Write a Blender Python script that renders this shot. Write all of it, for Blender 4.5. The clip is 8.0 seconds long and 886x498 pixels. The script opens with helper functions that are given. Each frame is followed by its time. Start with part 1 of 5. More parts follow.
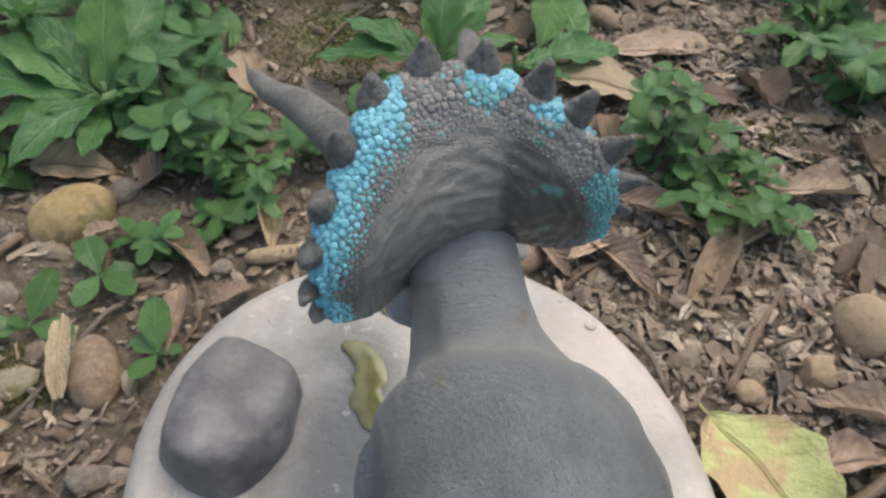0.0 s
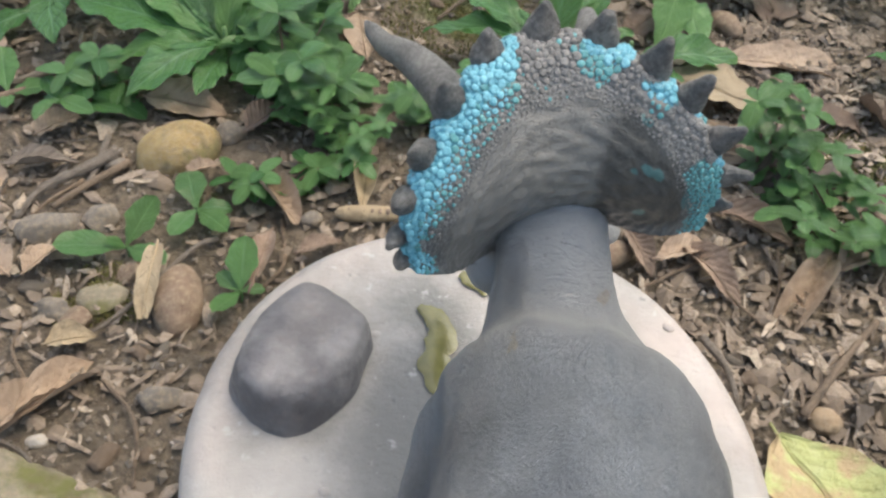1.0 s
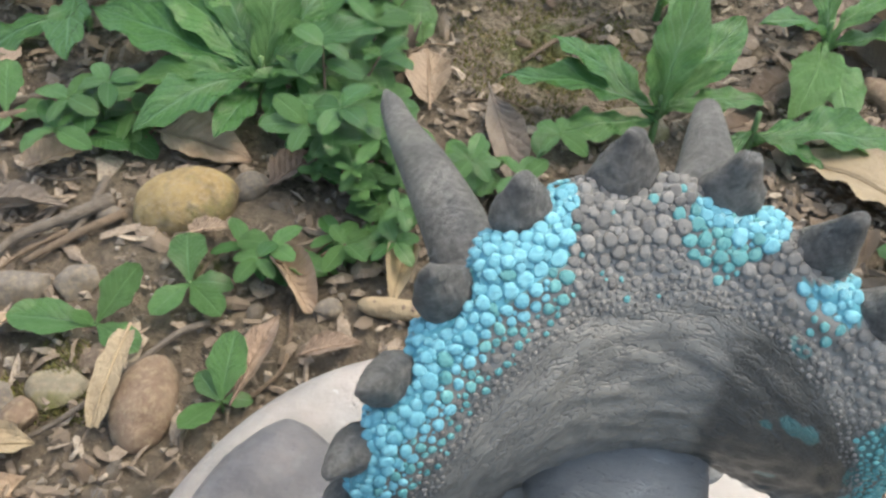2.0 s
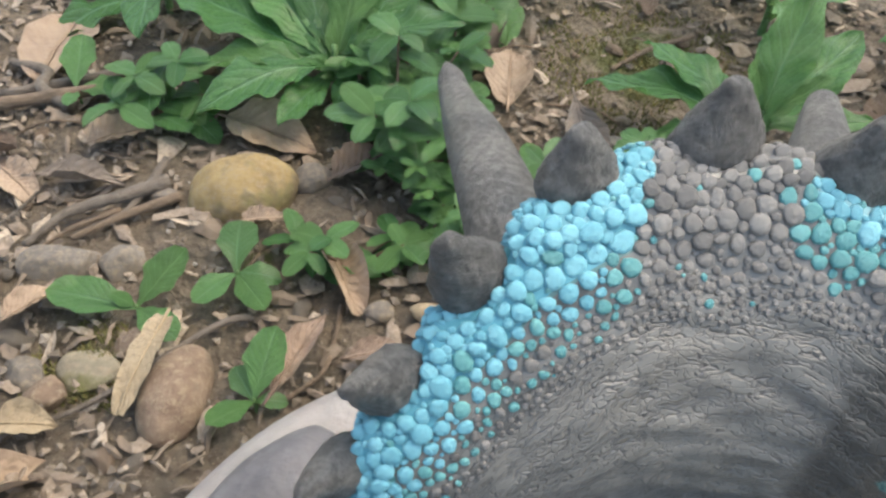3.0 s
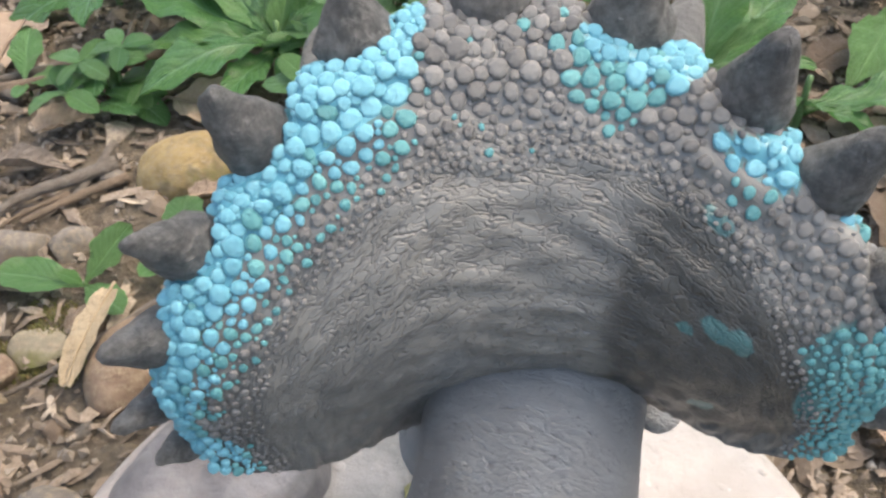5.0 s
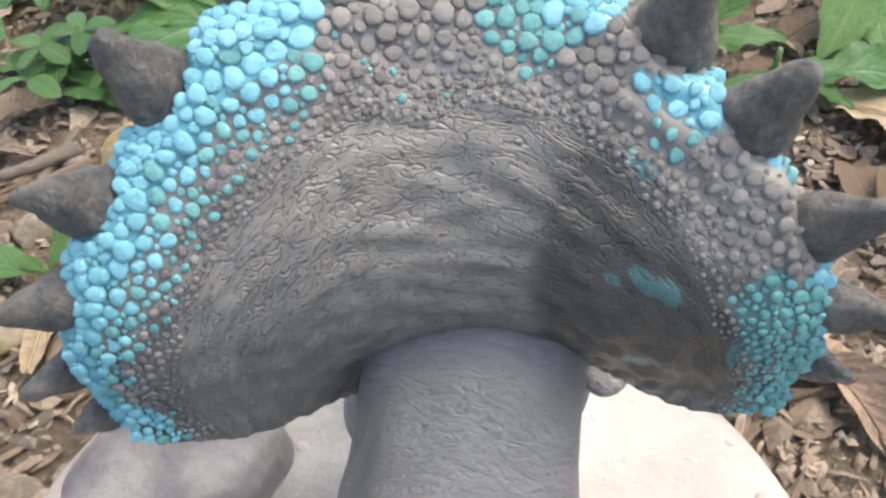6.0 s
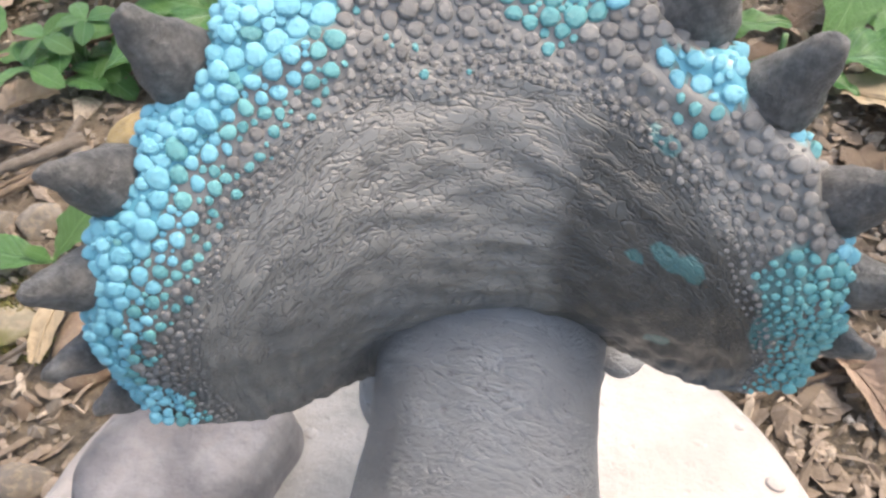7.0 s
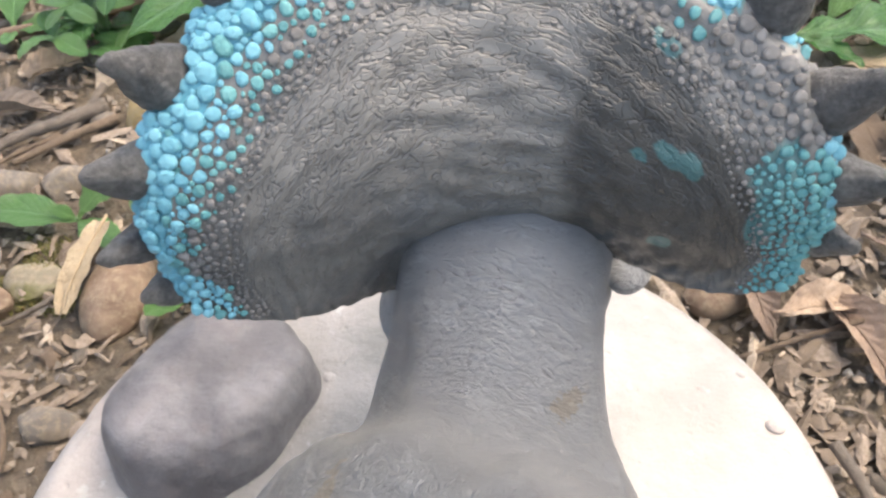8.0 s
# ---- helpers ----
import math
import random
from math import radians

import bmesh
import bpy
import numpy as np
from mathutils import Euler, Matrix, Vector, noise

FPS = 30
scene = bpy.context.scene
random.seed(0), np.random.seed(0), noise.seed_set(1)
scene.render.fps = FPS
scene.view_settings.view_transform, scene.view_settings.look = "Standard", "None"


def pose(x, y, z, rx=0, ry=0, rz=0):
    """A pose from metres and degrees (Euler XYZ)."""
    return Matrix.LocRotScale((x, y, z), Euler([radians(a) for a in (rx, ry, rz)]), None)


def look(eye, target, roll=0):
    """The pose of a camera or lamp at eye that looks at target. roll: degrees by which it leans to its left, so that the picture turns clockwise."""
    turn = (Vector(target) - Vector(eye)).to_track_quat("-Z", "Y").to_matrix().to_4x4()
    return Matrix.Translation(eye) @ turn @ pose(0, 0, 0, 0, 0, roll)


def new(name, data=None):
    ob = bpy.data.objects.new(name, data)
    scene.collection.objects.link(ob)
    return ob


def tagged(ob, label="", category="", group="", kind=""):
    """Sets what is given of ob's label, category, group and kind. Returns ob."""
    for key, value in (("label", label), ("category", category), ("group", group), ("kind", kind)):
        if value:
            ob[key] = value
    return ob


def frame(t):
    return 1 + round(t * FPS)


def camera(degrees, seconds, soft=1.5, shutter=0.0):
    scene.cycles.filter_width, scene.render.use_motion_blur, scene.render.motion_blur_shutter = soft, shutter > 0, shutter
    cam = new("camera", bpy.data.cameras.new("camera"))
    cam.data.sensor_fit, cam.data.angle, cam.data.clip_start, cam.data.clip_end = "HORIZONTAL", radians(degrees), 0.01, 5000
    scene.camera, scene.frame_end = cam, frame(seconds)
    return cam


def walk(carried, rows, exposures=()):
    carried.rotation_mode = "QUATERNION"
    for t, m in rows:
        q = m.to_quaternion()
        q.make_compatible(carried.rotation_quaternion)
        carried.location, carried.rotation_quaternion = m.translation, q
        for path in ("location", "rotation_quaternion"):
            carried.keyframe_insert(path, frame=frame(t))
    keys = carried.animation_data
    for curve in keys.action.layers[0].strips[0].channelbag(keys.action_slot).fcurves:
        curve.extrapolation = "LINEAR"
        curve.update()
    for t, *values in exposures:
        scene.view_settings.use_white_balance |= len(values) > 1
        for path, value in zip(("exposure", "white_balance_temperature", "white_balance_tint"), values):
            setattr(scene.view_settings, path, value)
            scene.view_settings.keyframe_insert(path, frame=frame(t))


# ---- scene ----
cam = camera(55.0, 8.0, 2.5)
PATH = [
    (0, (0.049, 0.034, 0.481), (0.047, 1.393, -0.987), 2.5),
    (0.5, (0.044, -0.002, 0.462), (-0.034, 1.311, -1.044), 4.9),
    (1, (0.048, 0.023, 0.472), (-0.143, 1.35, -1.012), 4.7),
    (1.5, (0.045, 0.108, 0.437), (-0.264, 1.423, -1.038), 3.8),
    (1.7, (0.04, 0.138, 0.424), (-0.307, 1.437, -1.057), 3.9),
    (2.8, (0.054, 0.186, 0.385), (-0.49, 1.44, -1.075), 2.7),
    (3, (0.045, 0.189, 0.376), (-0.54, 1.434, -1.075), 2.5),
    (3.5, (0.046, 0.18, 0.369), (-0.584, 1.41, -1.076), 1.5),
    (4, (0.06, 0.174, 0.367), (-0.566, 1.401, -1.083), 0.6),
    (4.5, (0.074, 0.181, 0.366), (-0.537, 1.411, -1.087), -0.4),
    (5.8, (0.099, 0.189, 0.357), (-0.484, 1.435, -1.094), -2.3),
    (6, (0.099, 0.19, 0.355), (-0.471, 1.424, -1.112), -1.8),
    (6.5, (0.099, 0.189, 0.352), (-0.462, 1.419, -1.121), -1.9),
    (7, (0.096, 0.187, 0.353), (-0.468, 1.41, -1.126), -2.1),
    (7.5, (0.098, 0.184, 0.354), (-0.467, 1.404, -1.126), -1.9),
    (8, (0.103, 0.165, 0.351), (-0.474, 1.37, -1.137), -2.3),
]
walk(cam, [(t, look(eye, target, roll)) for t, eye, target, roll in PATH],
     exposures=[(0.0, 1.32, 6950, 5), (1.0, 1.57, 6950, 4), (1.5, 1.72, 6950, 2), (3.0, 1.74, 6950, 4), (4.5, 1.79, 7050, 7), (6.0, 2.02, 7200, 8), (7.0, 2.09, 7200, 10), (8.0, 2.07, 7200, 9)])

# ---- light: open shade under trees, soft sun from the right ----
SUN_EL, SUN_AZ = 64.0, 40.0
world = bpy.data.worlds.new("world")
scene.world = world
world.use_nodes = True
wn = world.node_tree
sky = wn.nodes.new("ShaderNodeTexSky")
sky.sky_type = "NISHITA"
sky.sun_disc = False
sky.sun_elevation, sky.sun_rotation = radians(SUN_EL), radians(SUN_AZ)
sky.air_density, sky.dust_density = 1.0, 4.0
wn.links.new(sky.outputs[0], wn.nodes["Background"].inputs[0])
wn.nodes["Background"].inputs[1].default_value = 0.15
sun_data = bpy.data.lights.new("sun", "SUN")
sun_data.energy, sun_data.angle, sun_data.color = 0.62, radians(55), (1.0, 0.95, 0.87)
sun = new("sun", sun_data)
sun.matrix_world = look((3 * math.sin(radians(SUN_AZ)) * math.cos(radians(SUN_EL)), 3 * math.cos(radians(SUN_AZ)) * math.cos(radians(SUN_EL)), 3 * math.sin(radians(SUN_EL))), (0, 0, 0))


# ---- materials ----
def mat(name):
    m = bpy.data.materials.new(name)
    m.use_nodes = True
    nt = m.node_tree
    return m, nt, nt.nodes["Principled BSDF"]


def node(nt, kind, **values):
    n = nt.nodes.new("ShaderNode" + kind)
    for k, v in values.items():
        n.inputs[k.replace("_", " ")].default_value = v
    return n


def ramp(nt, fac, stops):
    r = nt.nodes.new("ShaderNodeValToRGB")
    while len(r.color_ramp.elements) < len(stops):
        r.color_ramp.elements.new(0.5)
    for e, (p, c) in zip(r.color_ramp.elements, stops):
        e.position = p
        e.color = (*c, 1) if len(c) == 3 else c
    nt.links.new(fac, r.inputs[0])
    return r.outputs[0]


def mix(nt, fac, a, b, blend="MIX"):
    m = nt.nodes.new("ShaderNodeMix")
    m.data_type, m.blend_type = "RGBA", blend
    for sock, v in ((m.inputs[0], fac), (m.inputs[6], a), (m.inputs[7], b)):
        if isinstance(v, bpy.types.NodeSocket):
            nt.links.new(v, sock)
        else:
            sock.default_value = v if isinstance(v, float) else (*v, 1)
    return m.outputs[2]


def calc(nt, op, a, b=0.0):
    m = nt.nodes.new("ShaderNodeMath")
    m.operation = op
    for sock, v in zip(m.inputs, (a, b)):
        if isinstance(v, bpy.types.NodeSocket):
            nt.links.new(v, sock)
        else:
            sock.default_value = v
    return m.outputs[0]


def place(nt, kind="Object", scale=(1, 1, 1)):
    c = nt.nodes.new("ShaderNodeTexCoord")
    m = nt.nodes.new("ShaderNodeMapping")
    m.inputs["Scale"].default_value = scale
    nt.links.new(c.outputs[kind], m.inputs[0])
    return m.outputs[0]


def attr(nt, name):
    a = nt.nodes.new("ShaderNodeAttribute")
    a.attribute_name = name
    return a


def noise_tex(nt, vec, scale, detail=4.0, rough=0.6, distort=0.0):
    n = node(nt, "TexNoise", Scale=scale, Detail=detail, Roughness=rough, Distortion=distort)
    nt.links.new(vec, n.inputs["Vector"])
    return n.outputs["Fac"]


def voronoi(nt, vec, scale, feature="F1"):
    n = node(nt, "TexVoronoi", Scale=scale)
    n.feature = feature
    nt.links.new(vec, n.inputs["Vector"])
    return n.outputs["Distance"]


def bump(nt, bsdf, height, distance, strength=1.0, under=None):
    b = node(nt, "Bump", Strength=strength, Distance=distance)
    nt.links.new(height, b.inputs["Height"])
    if under is not None:
        nt.links.new(under, b.inputs["Normal"])
    nt.links.new(b.outputs[0], bsdf.inputs["Normal"])
    return b.outputs[0]


def obj_random(nt):
    return nt.nodes.new("ShaderNodeObjectInfo").outputs["Random"]


def skin_material():
    m, nt, b = mat("painted_resin_skin")
    v = place(nt)
    big = noise_tex(nt, v, 15, 5, 0.62)
    fine = noise_tex(nt, v, 260, 4, 0.7)
    col = ramp(nt, big, [(0.3, (0.055, 0.061, 0.072)), (0.48, (0.098, 0.107, 0.121)), (0.68, (0.205, 0.217, 0.232))])
    col = mix(nt, calc(nt, "MULTIPLY", fine, 0.6), col, (0.172, 0.174, 0.180), "MIX")
    stain = ramp(nt, noise_tex(nt, v, 11, 3), [(0.58, (0, 0, 0)), (0.75, (1, 1, 1))])
    col = mix(nt, calc(nt, "MULTIPLY", stain, 0.5), col, (0.075, 0.105, 0.14))
    nt.links.new(col, b.inputs["Base Color"])
    sep = nt.nodes.new("ShaderNodeSeparateXYZ")
    nt.links.new(v, sep.inputs[0])
    neck = calc(nt, "MINIMUM", calc(nt, "MAXIMUM", calc(nt, "MULTIPLY", calc(nt, "SUBTRACT", sep.outputs[1], 0.225), 28.0), 0.0), 1.0)
    hs = []
    for sc in ((1, 0.62, 1), (0.5, 1.1, 0.8)):
        w = place(nt, scale=sc)
        crease = calc(nt, "MINIMUM", voronoi(nt, w, 520, "DISTANCE_TO_EDGE"), 0.14)
        hs.append(calc(nt, "ADD", noise_tex(nt, w, 270, 8, 0.74, 2.2), calc(nt, "MULTIPLY", crease, 0.7)))
    blend = calc(nt, "ADD", calc(nt, "MULTIPLY", hs[0], calc(nt, "SUBTRACT", 1.0, neck)), calc(nt, "MULTIPLY", hs[1], neck))
    # paler from shoulders to neck: the sky's sheen there is mixed into the colour
    neck_light = calc(nt, "MINIMUM", calc(nt, "MAXIMUM", calc(nt, "MULTIPLY", calc(nt, "SUBTRACT", sep.outputs[1], 0.185), 10.0), 0.0), 1.0)
    col = mix(nt, calc(nt, "MULTIPLY", neck_light, 0.80), col, (0.40, 0.406, 0.410))
    streak = noise_tex(nt, place(nt, scale=(1, 0.22, 0.6)), 95, 5, 0.65, 0.8)
    low = ramp(nt, blend, [(0.36, (0.55, 0.55, 0.55)), (0.48, (0, 0, 0))])
    col = mix(nt, low, col, (0.050, 0.052, 0.058))
    brush = calc(nt, "MULTIPLY", ramp(nt, blend, [(0.50, (0, 0, 0)), (0.68, (1, 1, 1))]), calc(nt, "MULTIPLY", ramp(nt, streak, [(0.40, (0.3, 0.3, 0.3)), (0.62, (0.95, 0.95, 0.95))]), ramp(nt, noise_tex(nt, v, 22, 4, 0.6), [(0.38, (0.1, 0.1, 0.1)), (0.62, (1, 1, 1))])))
    col = mix(nt, calc(nt, "MULTIPLY", brush, 0.6), col, (0.262, 0.276, 0.292))
    chip = ramp(nt, calc(nt, "ADD", attr(nt, "chip").outputs["Fac"], calc(nt, "MULTIPLY", calc(nt, "SUBTRACT", noise_tex(nt, v, 420, 4), 0.5), 1.5)), [(0.62, (0, 0, 0)), (0.72, (1, 1, 1))])
    col = mix(nt, calc(nt, "MULTIPLY", chip, 0.55), col, (0.25, 0.205, 0.14))
    nt.links.new(col, b.inputs["Base Color"])
    height = calc(nt, "ADD", blend, calc(nt, "MULTIPLY", calc(nt, "MULTIPLY", streak, 0.22), calc(nt, "SUBTRACT", 1.0, neck)))
    bump(nt, b, height, 0.0040, 1.0)
    b.inputs["Roughness"].default_value = 0.34
    return m


def frill_material():
    m, nt, b = mat("painted_resin_frill")
    v = place(nt)
    a = attr(nt, "frill_uv").outputs["Vector"]
    big = noise_tex(nt, v, 30, 5, 0.65)
    col = ramp(nt, big, [(0.28, (0.080, 0.078, 0.075)), (0.5, (0.135, 0.130, 0.119)), (0.75, (0.215, 0.203, 0.182))])
    warp = node(nt, "TexNoise", Scale=7.0, Detail=4.0, Roughness=0.6)
    nt.links.new(a, warp.inputs["Vector"])
    shift = nt.nodes.new("ShaderNodeVectorMath")
    shift.operation = "MULTIPLY_ADD"
    nt.links.new(warp.outputs["Color"], shift.inputs[0])
    shift.inputs[1].default_value = (0.06, 0.10, 0)
    nt.links.new(a, shift.inputs[2])
    layers = []
    for sc in ((30, 11, 1), (52, 22, 1), (27, 26, 1), (80, 34, 1)):
        mm = nt.nodes.new("ShaderNodeMapping")
        mm.inputs["Scale"].default_value = sc
        nt.links.new(shift.outputs[0], mm.inputs[0])
        layers.append(mm.outputs[0])

    def crack(k, width):
        n = noise_tex(nt, layers[k], 1.0, 2.0, 0.5, 0.15)
        return calc(nt, "MINIMUM", calc(nt, "DIVIDE", calc(nt, "ABSOLUTE", calc(nt, "SUBTRACT", n, 0.5)), width), 1.0)

    long_crack, short_crack, cross_crack = crack(0, 0.030), crack(1, 0.034), crack(2, 0.027)
    wrin = noise_tex(nt, layers[3], 1.0, 6, 0.7, 0.6)
    h = calc(nt, "ADD", calc(nt, "ADD", long_crack, calc(nt, "MULTIPLY", short_crack, 0.5)), calc(nt, "ADD", calc(nt, "MULTIPLY", cross_crack, 0.6), calc(nt, "MULTIPLY", wrin, 0.18)))
    sep = nt.nodes.new("ShaderNodeSeparateXYZ")
    nt.links.new(a, sep.inputs[0])
    bare = ramp(nt, calc(nt, "ADD", sep.outputs[0], calc(nt, "MULTIPLY", calc(nt, "SUBTRACT", noise_tex(nt, v, 40, 3), 0.5), 0.10)), [(0.72, (1, 1, 1)), (0.80, (0.08, 0.08, 0.08))])
    h = calc(nt, "MULTIPLY", h, bare)
    for line, amount in ((long_crack, 0.50), (short_crack, 0.30), (cross_crack, 0.34)):
        col = mix(nt, calc(nt, "MULTIPLY", ramp(nt, line, [(0.0, (amount, amount, amount)), (0.8, (0, 0, 0))]), bare), col, (0.050, 0.048, 0.050))
    col = mix(nt, ramp(nt, wrin, [(0.45, (0, 0, 0)), (0.70, (0.25, 0.25, 0.25))]), col, (0.25, 0.235, 0.215))
    # dark olive paint together with the hollow's shade, both put into the colour
    wash_shade = calc(nt, "ADD", attr(nt, "wash_shade").outputs["Fac"], calc(nt, "MULTIPLY", calc(nt, "SUBTRACT", noise_tex(nt, v, 90, 5, 0.65), 0.5), 0.7))
    col = mix(nt, ramp(nt, wash_shade, [(0.3, (0, 0, 0)), (0.75, (0.88, 0.88, 0.88))]), col, (0.038, 0.037, 0.034))
    indigo = ramp(nt, noise_tex(nt, v, 16, 2), [(0.56, (0, 0, 0)), (0.7, (0.5, 0.5, 0.5))])
    col = mix(nt, indigo, col, (0.06, 0.085, 0.115))
    blue = attr(nt, "paint").outputs["Fac"]
    teal = ramp(nt, calc(nt, "ADD", blue, calc(nt, "MULTIPLY", calc(nt, "SUBTRACT", noise_tex(nt, v, 160, 5, 0.7), 0.5), 0.9)), [(0.5, (0, 0, 0)), (0.62, (1, 1, 1))])
    col = mix(nt, calc(nt, "MULTIPLY", teal, 0.68), col, (0.055, 0.165, 0.165))
    under = calc(nt, "GREATER_THAN", blue, 1.2)
    col = mix(nt, calc(nt, "MULTIPLY", under, 0.85), col, (0.085, 0.29, 0.36))
    nt.links.new(col, b.inputs["Base Color"])
    bump(nt, b, h, 0.0008, 0.52)
    b.inputs["Roughness"].default_value = 0.38
    return m


def bead_material(name, c0, c1, c2, rough):
    m, nt, b = mat(name)
    v = place(nt)
    g = nt.nodes.new("ShaderNodeNewGeometry").outputs["Random Per Island"]
    col = ramp(nt, g, [(0.0, c0), (0.5, c1), (1.0, c2)])
    f = noise_tex(nt, v, 900, 3, 0.7)
    col = mix(nt, calc(nt, "MULTIPLY", f, 0.35), col, tuple(min(1, 1.5 * x + 0.03) for x in c1))
    nt.links.new(col, b.inputs["Base Color"])
    bump(nt, b, noise_tex(nt, v, 520, 6, 0.75), 0.0011, 0.8)
    b.inputs["Roughness"].default_value = rough
    return m


def horn_material():
    m, nt, b = mat("painted_resin_horn")
    v = place(nt)
    col = ramp(nt, noise_tex(nt, v, 60, 6, 0.7), [(0.3, (0.14, 0.135, 0.132)), (0.52, (0.230, 0.220, 0.211)), (0.72, (0.35, 0.333, 0.31))])
    fine = noise_tex(nt, v, 420, 6, 0.75)
    col = mix(nt, ramp(nt, fine, [(0.40, (0.55, 0.55, 0.55)), (0.54, (0, 0, 0))]), col, (0.065, 0.062, 0.062))
    col = mix(nt, ramp(nt, fine, [(0.54, (0, 0, 0)), (0.68, (0.55, 0.55, 0.55))]), col, (0.37, 0.355, 0.33))
    nt.links.new(col, b.inputs["Base Color"])
    ridges = noise_tex(nt, place(nt, scale=(1.6, 1.0, 0.6)), 330, 7, 0.78, 0.6)
    bump(nt, b, calc(nt, "ADD", ridges, calc(nt, "MULTIPLY", fine, 0.5)), 0.0055, 1.0)
    b.inputs["Roughness"].default_value = 0.42
    return m


def base_material():
    m, nt, b = mat("painted_cast_base")
    v = place(nt)
    col = ramp(nt, noise_tex(nt, v, 14, 6, 0.6), [(0.3, (0.20, 0.182, 0.168)), (0.5, (0.29, 0.267, 0.247)), (0.72, (0.36, 0.333, 0.308))])
    pink = ramp(nt, noise_tex(nt, v, 9, 3), [(0.5, (0, 0, 0)), (0.7, (0.5, 0.5, 0.5))])
    col = mix(nt, pink, col, (0.34, 0.265, 0.235))
    # grey mud paint round the puddle, with the statue's shadow painted in
    mud_shade = attr(nt, "mud_shade").outputs["Fac"]
    mud_shade_fac = ramp(nt, calc(nt, "ADD", mud_shade, calc(nt, "MULTIPLY", calc(nt, "SUBTRACT", noise_tex(nt, v, 32, 6, 0.68), 0.5), 0.9)), [(0.22, (0, 0, 0)), (0.75, (1, 1, 1))])
    col = mix(nt, calc(nt, "MULTIPLY", mud_shade_fac, 0.9), col, (0.135, 0.130, 0.118))
    spots = ramp(nt, noise_tex(nt, v, 120, 3, 0.5), [(0.66, (0, 0, 0)), (0.72, (0.6, 0.6, 0.6))])
    col = mix(nt, spots, col, (0.36, 0.35, 0.33))
    nt.links.new(col, b.inputs["Base Color"])
    pits = ramp(nt, voronoi(nt, v, 95), [(0.05, (0, 0, 0)), (0.16, (1, 1, 1))])
    bump(nt, b, calc(nt, "ADD", noise_tex(nt, v, 130, 8, 0.68), calc(nt, "MULTIPLY", pits, 0.25)), 0.003, 0.6)
    b.inputs["Roughness"].default_value = 0.5
    return m


def boulder_material():
    m, nt, b = mat("painted_cast_boulder")
    v = place(nt)
    col = ramp(nt, noise_tex(nt, v, 28, 6, 0.6), [(0.32, (0.062, 0.056, 0.058)), (0.50, (0.105, 0.097, 0.098)), (0.68, (0.190, 0.178, 0.176))])
    col = mix(nt, ramp(nt, noise_tex(nt, v, 55, 4, 0.6), [(0.55, (0, 0, 0)), (0.68, (0.5, 0.5, 0.5))]), col, (0.145, 0.122, 0.116))
    nt.links.new(col, b.inputs["Base Color"])
    bump(nt, b, noise_tex(nt, v, 110, 8, 0.66), 0.0028, 0.6)
    b.inputs["Roughness"].default_value = 0.52
    return m


def pond_material():
    m, nt, b = mat("olive_resin_puddle")
    v = place(nt)
    col = ramp(nt, noise_tex(nt, v, 60, 4), [(0.3, (0.075, 0.070, 0.018)), (0.7, (0.14, 0.13, 0.040))])
    nt.links.new(col, b.inputs["Base Color"])
    bump(nt, b, noise_tex(nt, v, 180, 2), 0.001, 0.3)
    b.inputs["Roughness"].default_value = 0.2
    return m


def soil_material():
    m, nt, b = mat("damp_forest_soil")
    v = place(nt)
    big = noise_tex(nt, v, 5, 6, 0.65)
    fine = noise_tex(nt, v, 130, 7, 0.75)
    col = ramp(nt, big, [(0.3, (0.105, 0.080, 0.054)), (0.5, (0.165, 0.127, 0.087)), (0.72, (0.235, 0.187, 0.130))])
    col = mix(nt, ramp(nt, fine, [(0.35, (0.75, 0.75, 0.75)), (0.55, (0, 0, 0))]), col, (0.072, 0.050, 0.034))
    grit = ramp(nt, voronoi(nt, v, 330), [(0.1, (0.6, 0.6, 0.6)), (0.22, (0, 0, 0))])
    col = mix(nt, grit, col, (0.30, 0.245, 0.17))
    patch = ramp(nt, noise_tex(nt, v, 28, 4, 0.6), [(0.5, (0, 0, 0)), (0.66, (0.55, 0.55, 0.55))])
    col = mix(nt, patch, col, (0.06, 0.048, 0.03))
    moss = attr(nt, "moss").outputs["Fac"]
    mf = ramp(nt, calc(nt, "ADD", moss, calc(nt, "MULTIPLY", calc(nt, "SUBTRACT", noise_tex(nt, v, 60, 6, 0.7), 0.5), 0.9)), [(0.45, (0, 0, 0)), (0.65, (1, 1, 1))])
    col = mix(nt, calc(nt, "MULTIPLY", mf, 0.8), col, (0.085, 0.095, 0.018))
    nt.links.new(col, b.inputs["Base Color"])
    bump(nt, b, calc(nt, "ADD", fine, calc(nt, "ADD", calc(nt, "MULTIPLY", noise_tex(nt, v, 420, 4), 0.4), calc(nt, "MULTIPLY", voronoi(nt, v, 150), 0.7))), 0.008, 1.0)
    b.inputs["Roughness"].default_value = 0.85
    return m


